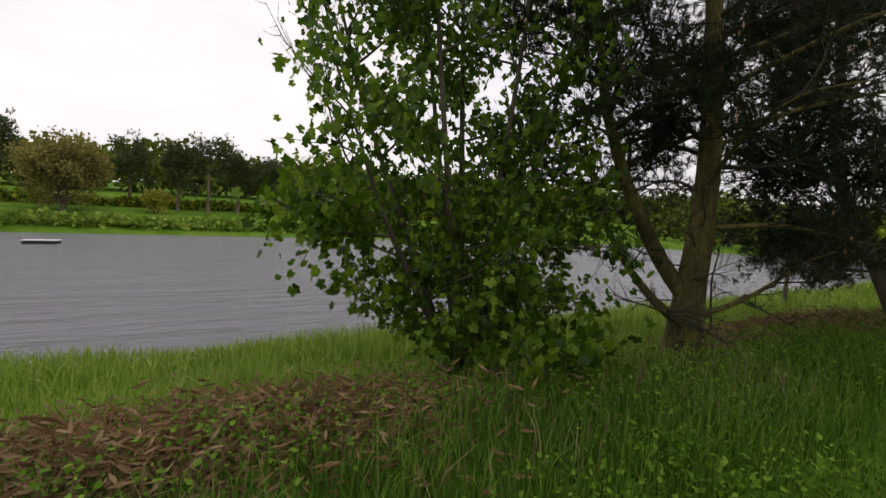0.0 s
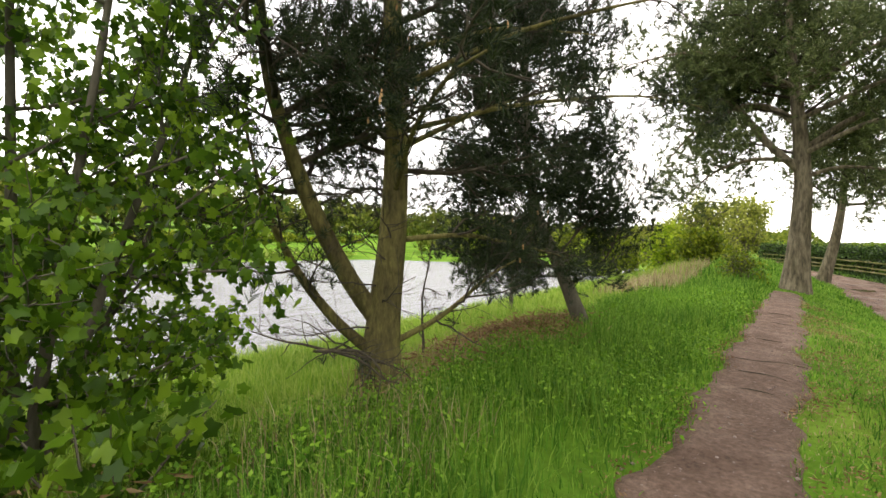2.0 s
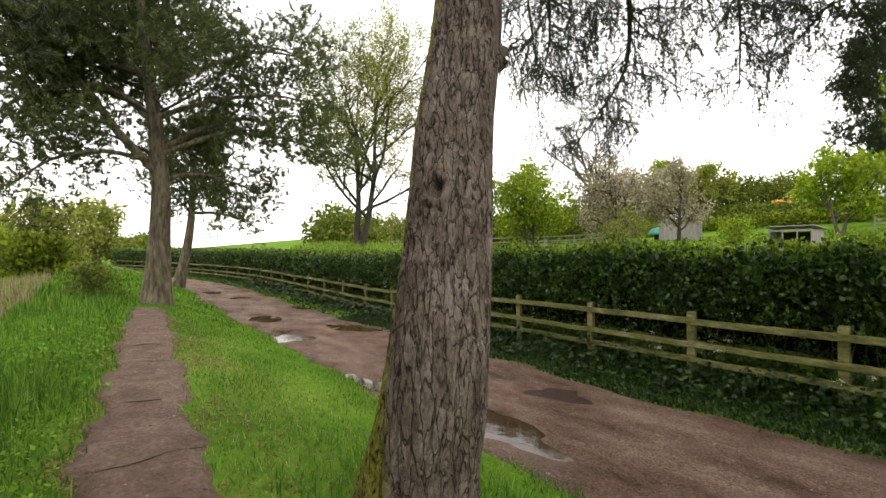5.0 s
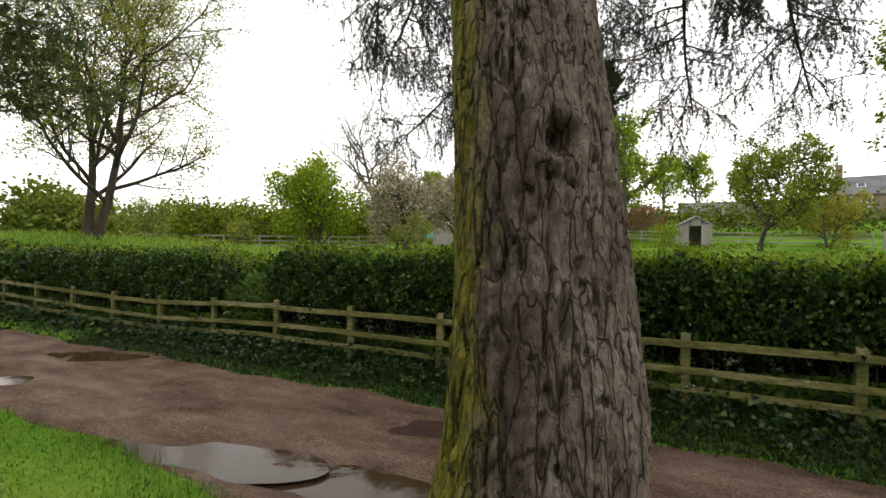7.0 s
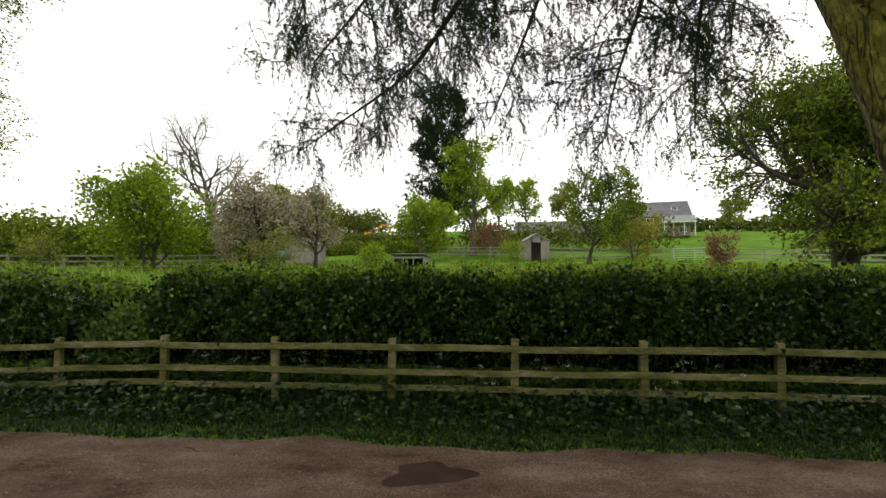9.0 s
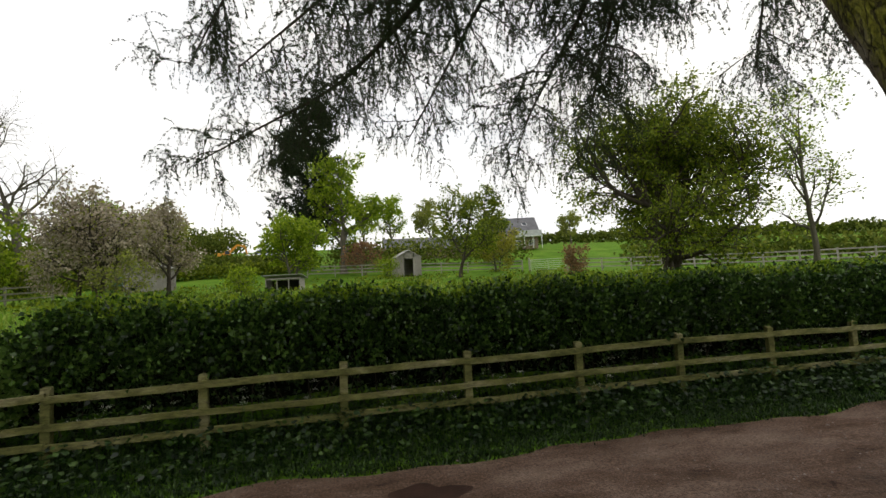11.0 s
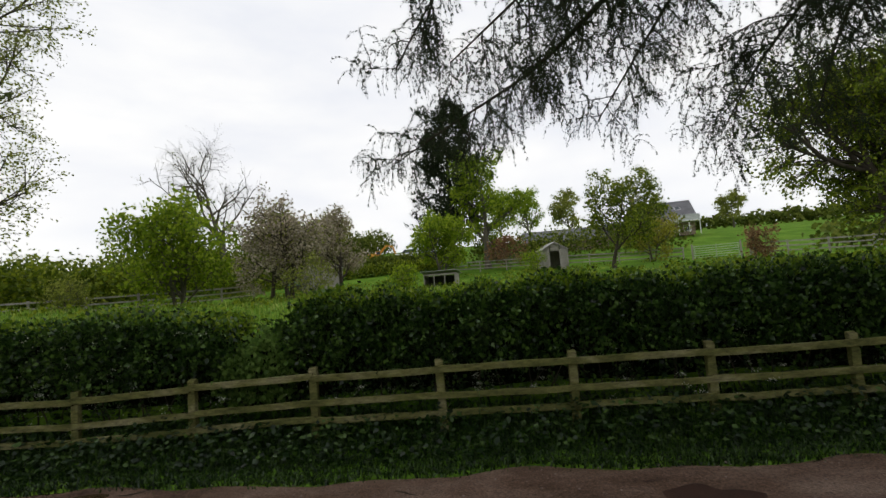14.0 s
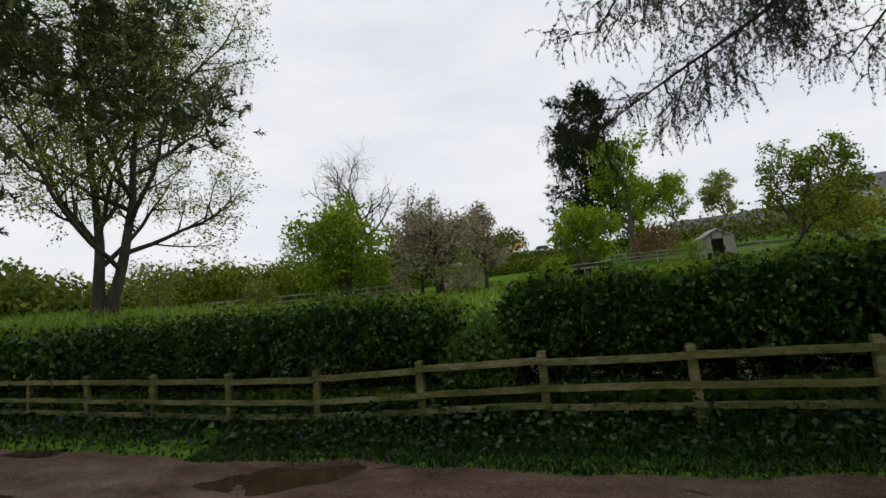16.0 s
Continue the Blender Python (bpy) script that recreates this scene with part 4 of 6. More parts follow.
# ---- maple on the bank, many stems from one stool ----
def build_maple():
    rng = np.random.default_rng(8)
    mx, my = 0.2, 4.65
    root = tagged(empty("maple_tree", mx, my, float(land(mx, my)) - 0.06), "many-stemmed young maple with large fresh green leaves on the bank", "tree")
    tops = [(-1.7, 0.4, 5.0), (-0.8, -0.2, 6.4), (0.05, 0.5, 6.8), (0.7, -0.3, 6.2), (1.5, -0.3, 5.4), (-0.3, 0.9, 6.0), (-1.7, -0.4, 3.2), (1.5, 0.4, 3.4)]
    stems = [tapering([(tx * 0.06, ty * 0.06, 0), (tx * 0.3, ty * 0.3, tz * 0.25), (tx * 0.7, ty * 0.7, tz * 0.6), (tx, ty, tz)], 16, 0.05, 0.008, 0.02) for tx, ty, tz in tops]
    for s in stems:
        wood_part("stem", [s], 8, M["bark_grey"], root)
    main = shoots(stems, rng, 14, 0.05, 64, 1.65, 0.45, 7, 0.1, (0, 0, 0.15), 0.018)
    second = shoots(main, rng, 8, 0.15, 48, 0.55, 0.3, 4, 0.15, (0, 0, 0.0), 0.007)
    tagged(wood_part("branchwork", main, 5, M["bark_grey"], root), kind="stuff")
    tagged(wood_part("twigwork", second, 3, M["bark_grey"], root), kind="stuff")
    p, d = sprinkle(second + main, rng, 30, 0.07, 0.12)
    foliage_part("crown", leaves_at(p, d, rng, 0.085, MAPLE, 0.5, 0.7), M["maple"], root)
    # nearly bare shoots that stand out of the crown towards the water
    bare = [bend((-1.3, 0.3, 2.4 + 0.25 * i), (-0.5 - 0.1 * i, 0.25, 0.9), 1.5 + 0.1 * i, 10, rng, 0.07, (0, 0, 0.25)) for i in range(4)]
    lines = [(b, np.linspace(0.014, 0.003, len(b))) for b in bare]
    tagged(wood_part("bare_twigwork", lines + shoots(lines, rng, 5, 0.3, 40, 0.4, 0.3, 4, 0.12, (0, 0, 0.3), 0.005), 4, M["bark_grey"], root), kind="stuff")
    # low sucker beside the stool
    root2 = tagged(empty("maple_sapling", 0.25, 3.25, float(land(0.25, 3.25)) - 0.04), "low bushy maple sucker with broad bright leaves", "shrub")
    st = [(bend((0.05 * math.cos(a), 0.05 * math.sin(a), 0), (math.cos(a) * 0.8, math.sin(a) * 0.8, 1), 0.75 * rng.uniform(0.6, 1.1), 7, rng, 0.08, (0, 0, 0.1)), np.linspace(0.012, 0.004, 8)) for a in np.linspace(0, 6.2, 9)]
    tagged(wood_part("stemwork", st, 5, M["bark_grey"], root2), kind="stuff")
    p, d = sprinkle(st, rng, 36, 0.13, 0.3)
    foliage_part("leaves", leaves_at(p, d, rng, 0.11, MAPLE, 0.55, 0.7), M["maple"], root2)


build_maple()


# ---- the larch whose trunk stands beside the path ----
def build_larch():
    rng = np.random.default_rng(14)
    lx, ly = 4.42, -1.38
    root = tagged(empty("larch_tree", lx, ly, float(land(lx, ly)) - 0.1), "old larch with thick furrowed bark and weeping branchlets", "tree")
    n, sides = 560, 150
    zs = np.concatenate([np.linspace(0, 4.3, 510), np.linspace(4.33, 13, 50)])
    knots = [0, 0.5, 0.86, 1.36, 1.96, 2.66, 3.46, 4.4, 13]
    cx = np.interp(zs, knots, [0.24, 0.12, -0.02, -0.105, -0.045, 0.055, 0.18, 0.35, 0.6])
    cy = np.interp(zs, knots, [0.17, 0.19, 0.185, 0.17, 0.04, -0.1, -0.34, -0.55, -0.9])
    rad = np.interp(zs, [0, 0.2, 0.5, 0.86, 1.36, 1.96, 2.66, 3.46, 4.4, 13], [0.5, 0.43, 0.37, 0.335, 0.295, 0.27, 0.256, 0.25, 0.225, 0.06])
    soft = np.ones(41) / 41
    cx, cy, rad = (np.convolve(np.pad(q, 20, mode="edge"), soft, "valid") for q in (cx, cy, rad))
    ang = np.linspace(0, 2 * math.pi, sides, endpoint=False)
    A, Zz = np.meshgrid(ang, zs)
    disp = np.zeros_like(A)
    for r in range(len(zs)):
        z = zs[r]
        for c in range(sides):
            a = ang[c]
            # wandering upright furrows, and scales between them
            px, py = math.cos(a) * 0.3, math.sin(a) * 0.3
            w = noise.noise(Vector((px * 14, py * 14, z * 7))) * 0.03
            deep = abs(noise.noise(Vector(((px + w) * 17, (py - w) * 17, z * 1.5))))
            thin = abs(noise.noise(Vector(((px - w) * 36 + 5, (py + w) * 36, z * 3.6))))
            disp[r, c] = 0.02 - 0.026 * math.exp(-((deep / 0.07) ** 2)) - 0.009 * math.exp(-((thin / 0.09) ** 2)) + 0.004 * noise.noise(Vector((px * 80, py * 80, z * 40)))
    flare = 0.06 * np.cos(5 * A + 0.6) * np.exp(-Zz * 3.2) + 0.012 * np.cos(3 * A + Zz)
    # burls, one at head height beside the path, one higher over the lane
    for ba, bz_, amp, wid in ((math.radians(122), 2.25, 0.03, 0.1), (math.radians(228), 3.2, 0.06, 0.08)):
        da = (A - ba + math.pi) % (2 * math.pi) - math.pi
        rr = np.sqrt((da * 0.3) ** 2 + (Zz - bz_) ** 2) / wid
        # a knotted ring round a hollow heart
        disp += amp * np.exp(-((rr - 0.75) / 0.4) ** 2) * (1 + 0.25 * np.sin(np.arctan2(Zz - bz_, da * 0.3) * 4 + rr * 5)) - 0.07 * np.exp(-(rr / 0.5) ** 2)
    R = rad[:, None] + disp + flare - 0.02
    v = np.stack([cx[:, None] + R * np.cos(A), cy[:, None] + R * np.sin(A), Zz], 2).reshape(-1, 3)
    i = np.arange(n - 1)[:, None] * sides
    j = np.arange(sides)[None]
    k = (j + 1) % sides
    f = np.stack([i + j, i + k, i + sides + k, i + sides + j], 2).reshape(-1, 4)
    child("trunk", array_mesh("trunk", v, [f], M["bark_larch"], True), root, "thick trunk with plated, partly algae-green bark")
    limbs = [tapering(p, 22, r, 0.012) for p, r in LARCH_LIMBS]
    for t in limbs:
        wood_part("limb", [t], 7, M["bark_dark"], root)
    side = shoots(limbs, rng, 3.0, 0.2, 60, 1.5, 0.4, 9, 0.1, (0, 0, -0.4), 0.016, flat=0.7)
    side2 = shoots(side, rng, 2.6, 0.15, 50, 0.75, 0.3, 6, 0.13, (0, 0, -0.6), 0.008)
    hang = shoots(side + side2 + limbs, rng, 12.5, 0.06, 70, 0.58, 0.2, 5, 0.1, (0, 0, -4.5), 0.004)
    tagged(wood_part("branchwork", side + side2, 5, M["bark_dark"], root), kind="stuff")
    tagged(wood_part("hanging_twigwork", hang, 3, M["bark_dark"], root), kind="stuff")
    # short tufts along each hanging twig
    p, d = sprinkle(hang + side2, rng, 38, 0.01, 0.02)
    lots = []
    for q in range(3):
        t = needle_tuft(rng, 9, 1.15, 0.06, 0.35)
        sel = np.arange(len(p)) % 3 == q
        lots.append(stamp(t[0], t[1], p[sel], turns_to(d[sel] + rng.normal(size=d[sel].shape) * 0.5, rng), 0.053 * rng.uniform(0.6, 1.4, sel.sum())))
    foliage_part("needles", gather(lots), M["larch"], root)
    # the high crown far above the path, mostly unseen, added to shade the ground
    up = []
    for k in range(26):
        a, z = k * 2.4, 7.5 + 5.2 * k / 26
        ln = 5.5 * (1 - 0.55 * k / 26)
        up.append((bend((0.2, -0.3, z), (math.cos(a), math.sin(a), 0.1), ln, 9, rng, 0.07, (0, 0, -0.04)), np.linspace(0.05, 0.01, 10)))
    far = shoots(up, rng, 2.6, 0.15, 60, 1.2, 0.3, 5, 0.12, (0, 0, -0.5), 0.01, flat=0.5)
    tagged(wood_part("high_shade_branchwork", up + far, 5, M["bark_dark"], root), kind="stuff")
    p, d = sprinkle(far + up, rng, 40, 0.16, 0.1)
    t = needle_tuft(rng, 8, 1.2, 0.05, 0.4)
    foliage_part("high_shade_needles", stamp(t[0], t[1], p, turns_to(d - np.array([0, 0, 0.8]), rng), 0.2 * rng.uniform(0.7, 1.3, len(p))), M["larch"], root)


LARCH_LIMBS = [
    ([(0.1, -0.4, 6.8), (0.8, -2.95, 6.25), (1.7, -4.95, 5.85), (2.8, -6.65, 5.4), (4.2, -7.75, 5.1), (5.6, -8.45, 4.55)], 0.075),
    ([(0.1, -0.4, 7.4), (0, -3.15, 6.8), (0.4, -5.15, 6.55), (0.9, -6.95, 5.75), (1.4, -8.15, 4.95)], 0.065),
    ([(0.1, -0.4, 7), (-0.8, -3.05, 6.55), (-1.5, -4.95, 6.05), (-2.1, -6.75, 5.35), (-2.6, -7.95, 4.65)], 0.06),
    ([(0.1, -0.4, 7.6), (-2, -2.55, 6.8), (-3.6, -4.15, 6.35), (-4.8, -5.55, 5.55)], 0.06),
    ([(0.1, -0.4, 7.8), (1.5, -2.2, 7.2), (2.9, -3.8, 6.8), (4.2, -5.4, 6.4), (5.2, -6.8, 5.8)], 0.06),
    ([(0.1, -0.4, 8.6), (0.6, -3.55, 8.2), (1.4, -6.35, 7.6), (2.2, -8.95, 6.75)], 0.06),
    ([(0.1, -0.4, 8.4), (-1.4, -3.55, 8), (-2.6, -6.15, 7.2), (-3.4, -8.15, 6.35)], 0.06),
    ([(0.1, -0.4, 6.2), (1.2, -2.0, 5.9), (2.2, -3.6, 5.8), (3.2, -4.8, 5.6), (4.2, -5.6, 5.2)], 0.05),
    ([(0.1, -0.4, 6.0), (-0.3, -2.6, 5.8), (-0.6, -4.6, 5.5), (-0.7, -6.6, 5.0), (-0.9, -8.0, 4.5)], 0.05),
    ([(0.1, -0.4, 6.4), (-1.6, -1.6, 6.0), (-3.2, -2.6, 5.7), (-4.6, -3.2, 5.2)], 0.05)]
build_larch()


# ---- grass and weeds ----
def blades(rng, x, y, height, width, lean=0.45):
    """Bent grass blades at the given places."""
    n = len(x)
    z = land(x, y) - 0.015
    a = rng.uniform(0, 2 * math.pi, n)
    b = a + rng.normal(0, 0.6, n) + math.pi / 2
    h = height * rng.uniform(0.5, 1.2, n)
    ln = np.abs(rng.normal(0, lean, n)) * h
    w = width * rng.uniform(0.7, 1.3, n)
    sx, sy = np.cos(a) * w / 2, np.sin(a) * w / 2
    bx, by = np.cos(b), np.sin(b)
    rows = []
    for f, lf, wf in ((0.0, 0.0, 1.0), (0.5, 0.3, 0.8)):
        for s in (-1, 1):
            rows.append(np.stack([x + s * sx * wf + bx * ln * lf, y + s * sy * wf + by * ln * lf, z + h * f], 1))
    rows.append(np.stack([x + bx * ln, y + by * ln, z + h * (1 - 0.25 * np.minimum(1, ln / np.maximum(h, 1e-3)))], 1))
    v = np.stack(rows, 1).reshape(-1, 3)
    i = np.arange(n)[:, None] * 5
    q = i + np.array([[0, 1, 3, 2]])
    t = i + np.array([[2, 3, 4]])
    return v, [q, t]


def scatter(rng, x0, x1, y0, y1, per_m2, keep=None):
    n = int(per_m2 * (x1 - x0) * (y1 - y0))
    x, y = rng.uniform(x0, x1, n), rng.uniform(y0, y1, n)
    ok = np.ones(n, bool)
    a, b = path_edges(x)
    ok &= ~((y > a + 0.03 + rng.exponential(0.05, n)) & (y < b - 0.02 - rng.exponential(0.04, n)) & (x < 17.5))
    a, b = lane_edges(x)
    ok &= ~((y > a + rng.exponential(0.06, n)) & (y < b - rng.exponential(0.07, n)))
    ok &= np.hypot(x - 4.45, y + 1.35) > 0.42
    if keep is not None:
        ok &= keep(x, y, rng.random(n))
    return x[ok], y[ok]


def patch(x, y, k=1.0):
    return 0.5 + 0.25 * (np.sin(x * 1.3 * k + 2 * np.sin(y * 0.9 * k)) + np.sin(y * 1.9 * k + 1.7 * np.sin(x * 0.7 * k)))


def brown(x, y):
    """Where last year's bracken lies."""
    near = np.exp(-(((x + 2.4) / 1.3) ** 2 + ((y - 3.55) / 0.75) ** 2))
    far = np.exp(-(((x - 6.1) / 1.35) ** 2 + ((y - 3.6) / 0.6) ** 2))
    return np.maximum(near, far)


def foot_of_pine(x, y):
    """Grass stays short in the shade under the forked pine and on the bank's brow."""
    return 1 - 0.72 * np.exp(-(((x - 3.0) / 1.3) ** 2 + ((y - 3.4) / 0.95) ** 2))


def grass_stuff(name, label, lots, material):
    v, f = gather(lots)
    ob = new(name, array_mesh(name, v, f, material))
    return tagged(ob, label, "grass", kind="stuff")


def build_grass():
    rng = np.random.default_rng(77)
    clear = lambda x, y, r: r > 1.15 * brown(x, y)
    lots = []
    for x0, x1, y0, y1, n, h, w in ((-4.5, 6, 0.5, 3.4, 1300, 0.32, 0.010), (6, 13, 0.0, 3.2, 800, 0.34, 0.013), (13, 19, -0.4, 3.2, 330, 0.33, 0.02), (19, 34, -1.5, 3, 100, 0.4, 0.035)):
        x, y = scatter(rng, x0, x1, y0, y1, n, lambda x, y, r: (r > 1.15 * brown(x, y)) & (r < 0.35 + patch(x, y)))
        edge = np.clip((y - path_edges(x)[1]) / 0.5, 0.35, 1)
        lots.append(blades(rng, x, y, h * edge * foot_of_pine(x, y) * (0.65 + 0.7 * patch(x, y, 1.7)), w))
    grass_stuff("tall_grass", "lush tall green grass along the bank", lots, M["grass"])
    lots = []
    for x0, x1, y0, y1, n, h, w in ((-7, 8, 3.0, 6.5, 420, 0.28, 0.013), (-10, 12, 6.3, 10.4, 200, 0.4, 0.02), (8, 20, 3.0, 6.5, 190, 0.35, 0.022), (12, 32, 6.3, 10.6, 80, 0.5, 0.035), (20, 60, 2.5, 10, 26, 0.6, 0.06)):
        x, y = scatter(rng, x0, x1, y0, y1, n, clear)
        lots.append(blades(rng, x, y, h * foot_of_pine(x, y) * (0.6 + 0.8 * patch(x, y)), w, 0.55))
    grass_stuff("bank_grass", "pale rough grass and sedge on the lake bank", lots, M["bank_grass"])
    lots = []
    for x0, x1, y0, y1, n, h, w in ((-4, 0.6, 2.0, 3.4, 60, 0.4, 0.008), (0.6, 2.4, 1.9, 3.2, 160, 0.42, 0.008), (14, 30, 2.2, 4.5, 90, 0.6, 0.03), (3, 8, 3.2, 4.6, 70, 0.35, 0.009), (3, 12, -1.7, 0.2, 240, 0.06, 0.01)):
        x, y = scatter(rng, x0, x1, y0, y1, n)
        lots.append(blades(rng, x, y, h, w, 0.4))
    grass_stuff("dry_grass", "bleached dry grass stalks on the bank", lots, M["dry_grass"])
    lots = []
    for cx, cy, rx, ry, n in ((-2.5, 3.5, 2.0, 1.0, 13000), (6.1, 3.6, 1.7, 0.8, 15000)):
        x, y = rng.normal(cx, rx * 0.55, n), rng.normal(cy, ry * 0.55, n)
        p = np.stack([x, y, land(x, y) + np.abs(rng.normal(0, 0.12, n))], 1)
        d = rng.normal(size=(n, 3)) * np.array([1, 1, 0.35]) + np.array([0, 0, 0.12])
        lots.append(stamp(LEAF[0] * np.array([0.3, 1, 1]), LEAF[1], p, turns_to(d, rng), rng.uniform(0.05, 0.17, n)))
    v, f = gather(lots)
    tagged(new("dead_bracken", array_mesh("dead_bracken", v, f, M["bracken"])), "flattened reddish-brown dead bracken", "bracken", kind="stuff")
    lots = []
    for x0, x1, y0, y1, n, h, w in ((-5, 2, -2.9, 0.2, 420, 0.07, 0.008), (2, 12, -2.95, 0.1, 900, 0.08, 0.01), (12, 20, -3.0, -0.5, 480, 0.1, 0.014), (20, 40, -3.2, 0.5, 130, 0.14, 0.03)):
        x, y = scatter(rng, x0, x1, y0, y1, n, lambda x, y, r: (r < 0.25 + 1.1 * patch(x, y, 1.9)) & (np.abs(y - path_edges(x)[0]) > 0.1 * r))
        lots.append(blades(rng, x, y, h * (0.5 + 0.9 * patch(x, y, 2.1)), w, 0.7))
    x, y = scatter(rng, 3.5, 5.6, -2.3, -0.5, 420)
    lots.append(blades(rng, x, y, 0.17, 0.009, 0.5))
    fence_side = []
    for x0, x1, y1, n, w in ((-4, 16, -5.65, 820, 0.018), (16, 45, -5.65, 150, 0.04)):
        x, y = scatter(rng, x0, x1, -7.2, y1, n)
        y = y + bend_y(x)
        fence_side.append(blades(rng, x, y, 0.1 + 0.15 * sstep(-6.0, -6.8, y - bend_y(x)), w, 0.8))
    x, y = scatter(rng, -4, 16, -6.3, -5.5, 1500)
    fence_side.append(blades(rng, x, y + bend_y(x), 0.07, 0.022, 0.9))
    # this grass takes the darkened nettle colour, as shade under fence and hedge
    grass_stuff("fence_foot_grass", "lush grass and ground weeds at the fence foot, coloured dark for shade", fence_side, M["weed"])
    grass_stuff("verge_grass", "short bright grass on the verge between path and lane", lots, M["grass"])
    # long grass in the meadow above the hedge
    lots = []
    x, y = scatter(rng, -12, 34, -13, -8.6, 40)
    lots.append(blades(rng, x, y, 0.35, 0.03, 0.5))
    x, y = scatter(rng, -20, 40, -32, -13, 9)
    lots.append(blades(rng, x, y, 0.3, 0.06, 0.5))
    grass_stuff("meadow_grass", "long meadow grass behind the hedge", lots, M["bank_grass"])


build_grass()


def build_leaf_litter():
    rng = np.random.default_rng(63)
    n = 16000
    x = rng.uniform(-2, 15, n)
    lo, hi = path_edges(x)
    off = np.where(rng.random(n) < 0.3, hi + rng.normal(0.0, 0.07, n), lo - np.abs(rng.normal(0, 0.45, n)) + 0.1)
    ok = (rng.random(n) < 1.6 * patch(x, off, 2.3) - 0.35) & (off > -2.5)
    x, y = x[ok], off[ok]
    n = len(x)
    p = np.stack([x, y, land(x, y) + 0.012 + 0.05 * rng.random(n) ** 2], 1)
    d = rng.normal(size=(n, 3)) * np.array([1, 1, 0.25])
    v, f = stamp(LEAF[0] * np.array([0.6, 1, 1]), LEAF[1], p, turns_to(d, rng), rng.uniform(0.015, 0.05, n))
    tagged(new("leaf_litter", array_mesh("leaf_litter", v, f, M["bracken"])), "brown needle and leaf litter along the path", "litter", kind="stuff")


build_leaf_litter()


def build_weeds():
    rng = np.random.default_rng(91)
    lots = []
    for x0, x1, y0, y1, n, h, size in ((-4.5, 8, 0.7, 3.4, 95, 0.26, 0.04), (8, 14, 0.4, 3.0, 45, 0.28, 0.055)):
        x, y = scatter(rng, x0, x1, y0, y1, n, lambda x, y, r: r < 1.3 * patch(x, y, 1.4) - 0.2)
        k = 11
        px, py = np.repeat(x, k) + rng.normal(0, 0.09, len(x) * k), np.repeat(y, k) + rng.normal(0, 0.09, len(x) * k)
        p = np.stack([px, py, land(px, py) + h * rng.uniform(0.3, 1.2, len(px))], 1)
        d = rng.normal(size=p.shape) * np.array([1, 1, 0.7]) + np.array([0, 0, 0.3])
        lots.append(stamp(LEAF[0] * np.array([1.1, 1, 1]), LEAF[1], p, turns_to(d, rng, np.tile([0, 0, 1.0], (len(p), 1)) + rng.normal(size=p.shape) * 0.3), size * rng.uniform(0.6, 1.3, len(p))))
    v, f = gather(lots)
    tagged(new("bank_weeds", array_mesh("bank_weeds", v, f, M["ground_elder"])), "low nettles and broad-leaved weeds in the grass", "weeds", kind="stuff")
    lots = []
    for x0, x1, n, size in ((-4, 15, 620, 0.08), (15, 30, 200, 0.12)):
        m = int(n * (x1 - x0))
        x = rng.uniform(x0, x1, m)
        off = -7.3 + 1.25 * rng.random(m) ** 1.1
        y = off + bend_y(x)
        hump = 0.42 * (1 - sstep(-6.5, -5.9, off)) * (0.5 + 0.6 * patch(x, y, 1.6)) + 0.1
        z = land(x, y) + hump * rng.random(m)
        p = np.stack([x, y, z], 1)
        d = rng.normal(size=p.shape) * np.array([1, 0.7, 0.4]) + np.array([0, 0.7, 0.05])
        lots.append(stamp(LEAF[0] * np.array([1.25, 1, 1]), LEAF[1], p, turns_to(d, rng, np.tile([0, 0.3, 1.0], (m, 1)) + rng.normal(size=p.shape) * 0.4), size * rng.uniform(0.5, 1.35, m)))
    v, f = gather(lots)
    tagged(new("nettle_bed", array_mesh("nettle_bed", v, f, M["weed"])), "green nettles and brambles growing through the fence foot, coloured dark for shade", "weeds", kind="stuff")
    # rank weeds in the paddock
    x, y = rng.uniform(-12, 34, 620), -12 - 32 * rng.random(620)
    keep = patch(x * 0.5, y * 0.5) > 0.45
    k = 26
    px, py = np.repeat(x[keep], k) + rng.normal(0, 0.35, keep.sum() * k), np.repeat(y[keep], k) + rng.normal(0, 0.3, keep.sum() * k)
    p = np.stack([px, py, land(px, py) + 0.3 * rng.random(len(px))], 1)
    v, f = stamp(WIDE[0], WIDE[1], p, turns_to(rng.normal(size=p.shape) + np.array([0, 0, 0.4]), rng), 0.15 * rng.uniform(0.6, 1.4, len(p)))
    tagged(new("paddock_weeds", array_mesh("paddock_weeds", v, f, M["deep"])), "clumps of docks and nettles in the paddock", "weeds", kind="stuff")
    # cow parsley heads among the rails
    for x in (5.9, 6.55, 7.9, 9.8, 10.1, 3.4, 2.6, 12.4, 4.9, 1.4, 8.6):
        y = -6.45 - 0.5 * rng.random()
        g = float(land(x, y))
        root = tagged(empty("cow_parsley", x, y, g), "cow parsley with small white flower heads by the fence", "flower", "cow parsley along the fence")
        stems, heads = [], []
        for k in range(3):
            top = np.array([rng.normal(0, 0.14), rng.normal(0, 0.1), rng.uniform(0.45, 0.8)])
            stems.append((smooth_line([(0, 0, 0), top * np.array([0.4, 0.4, 0.6]), top], 6), np.linspace(0.005, 0.002, 6)))
            q = top + rng.normal(size=(26, 3)) * np.array([0.035, 0.035, 0.01])
            heads.append(stamp(OVAL[0], OVAL[1], q, turns_to(rng.normal(size=q.shape) + np.array([0, 0.5, 0.9]), rng), 0.016 * rng.uniform(0.7, 1.4, 26)))
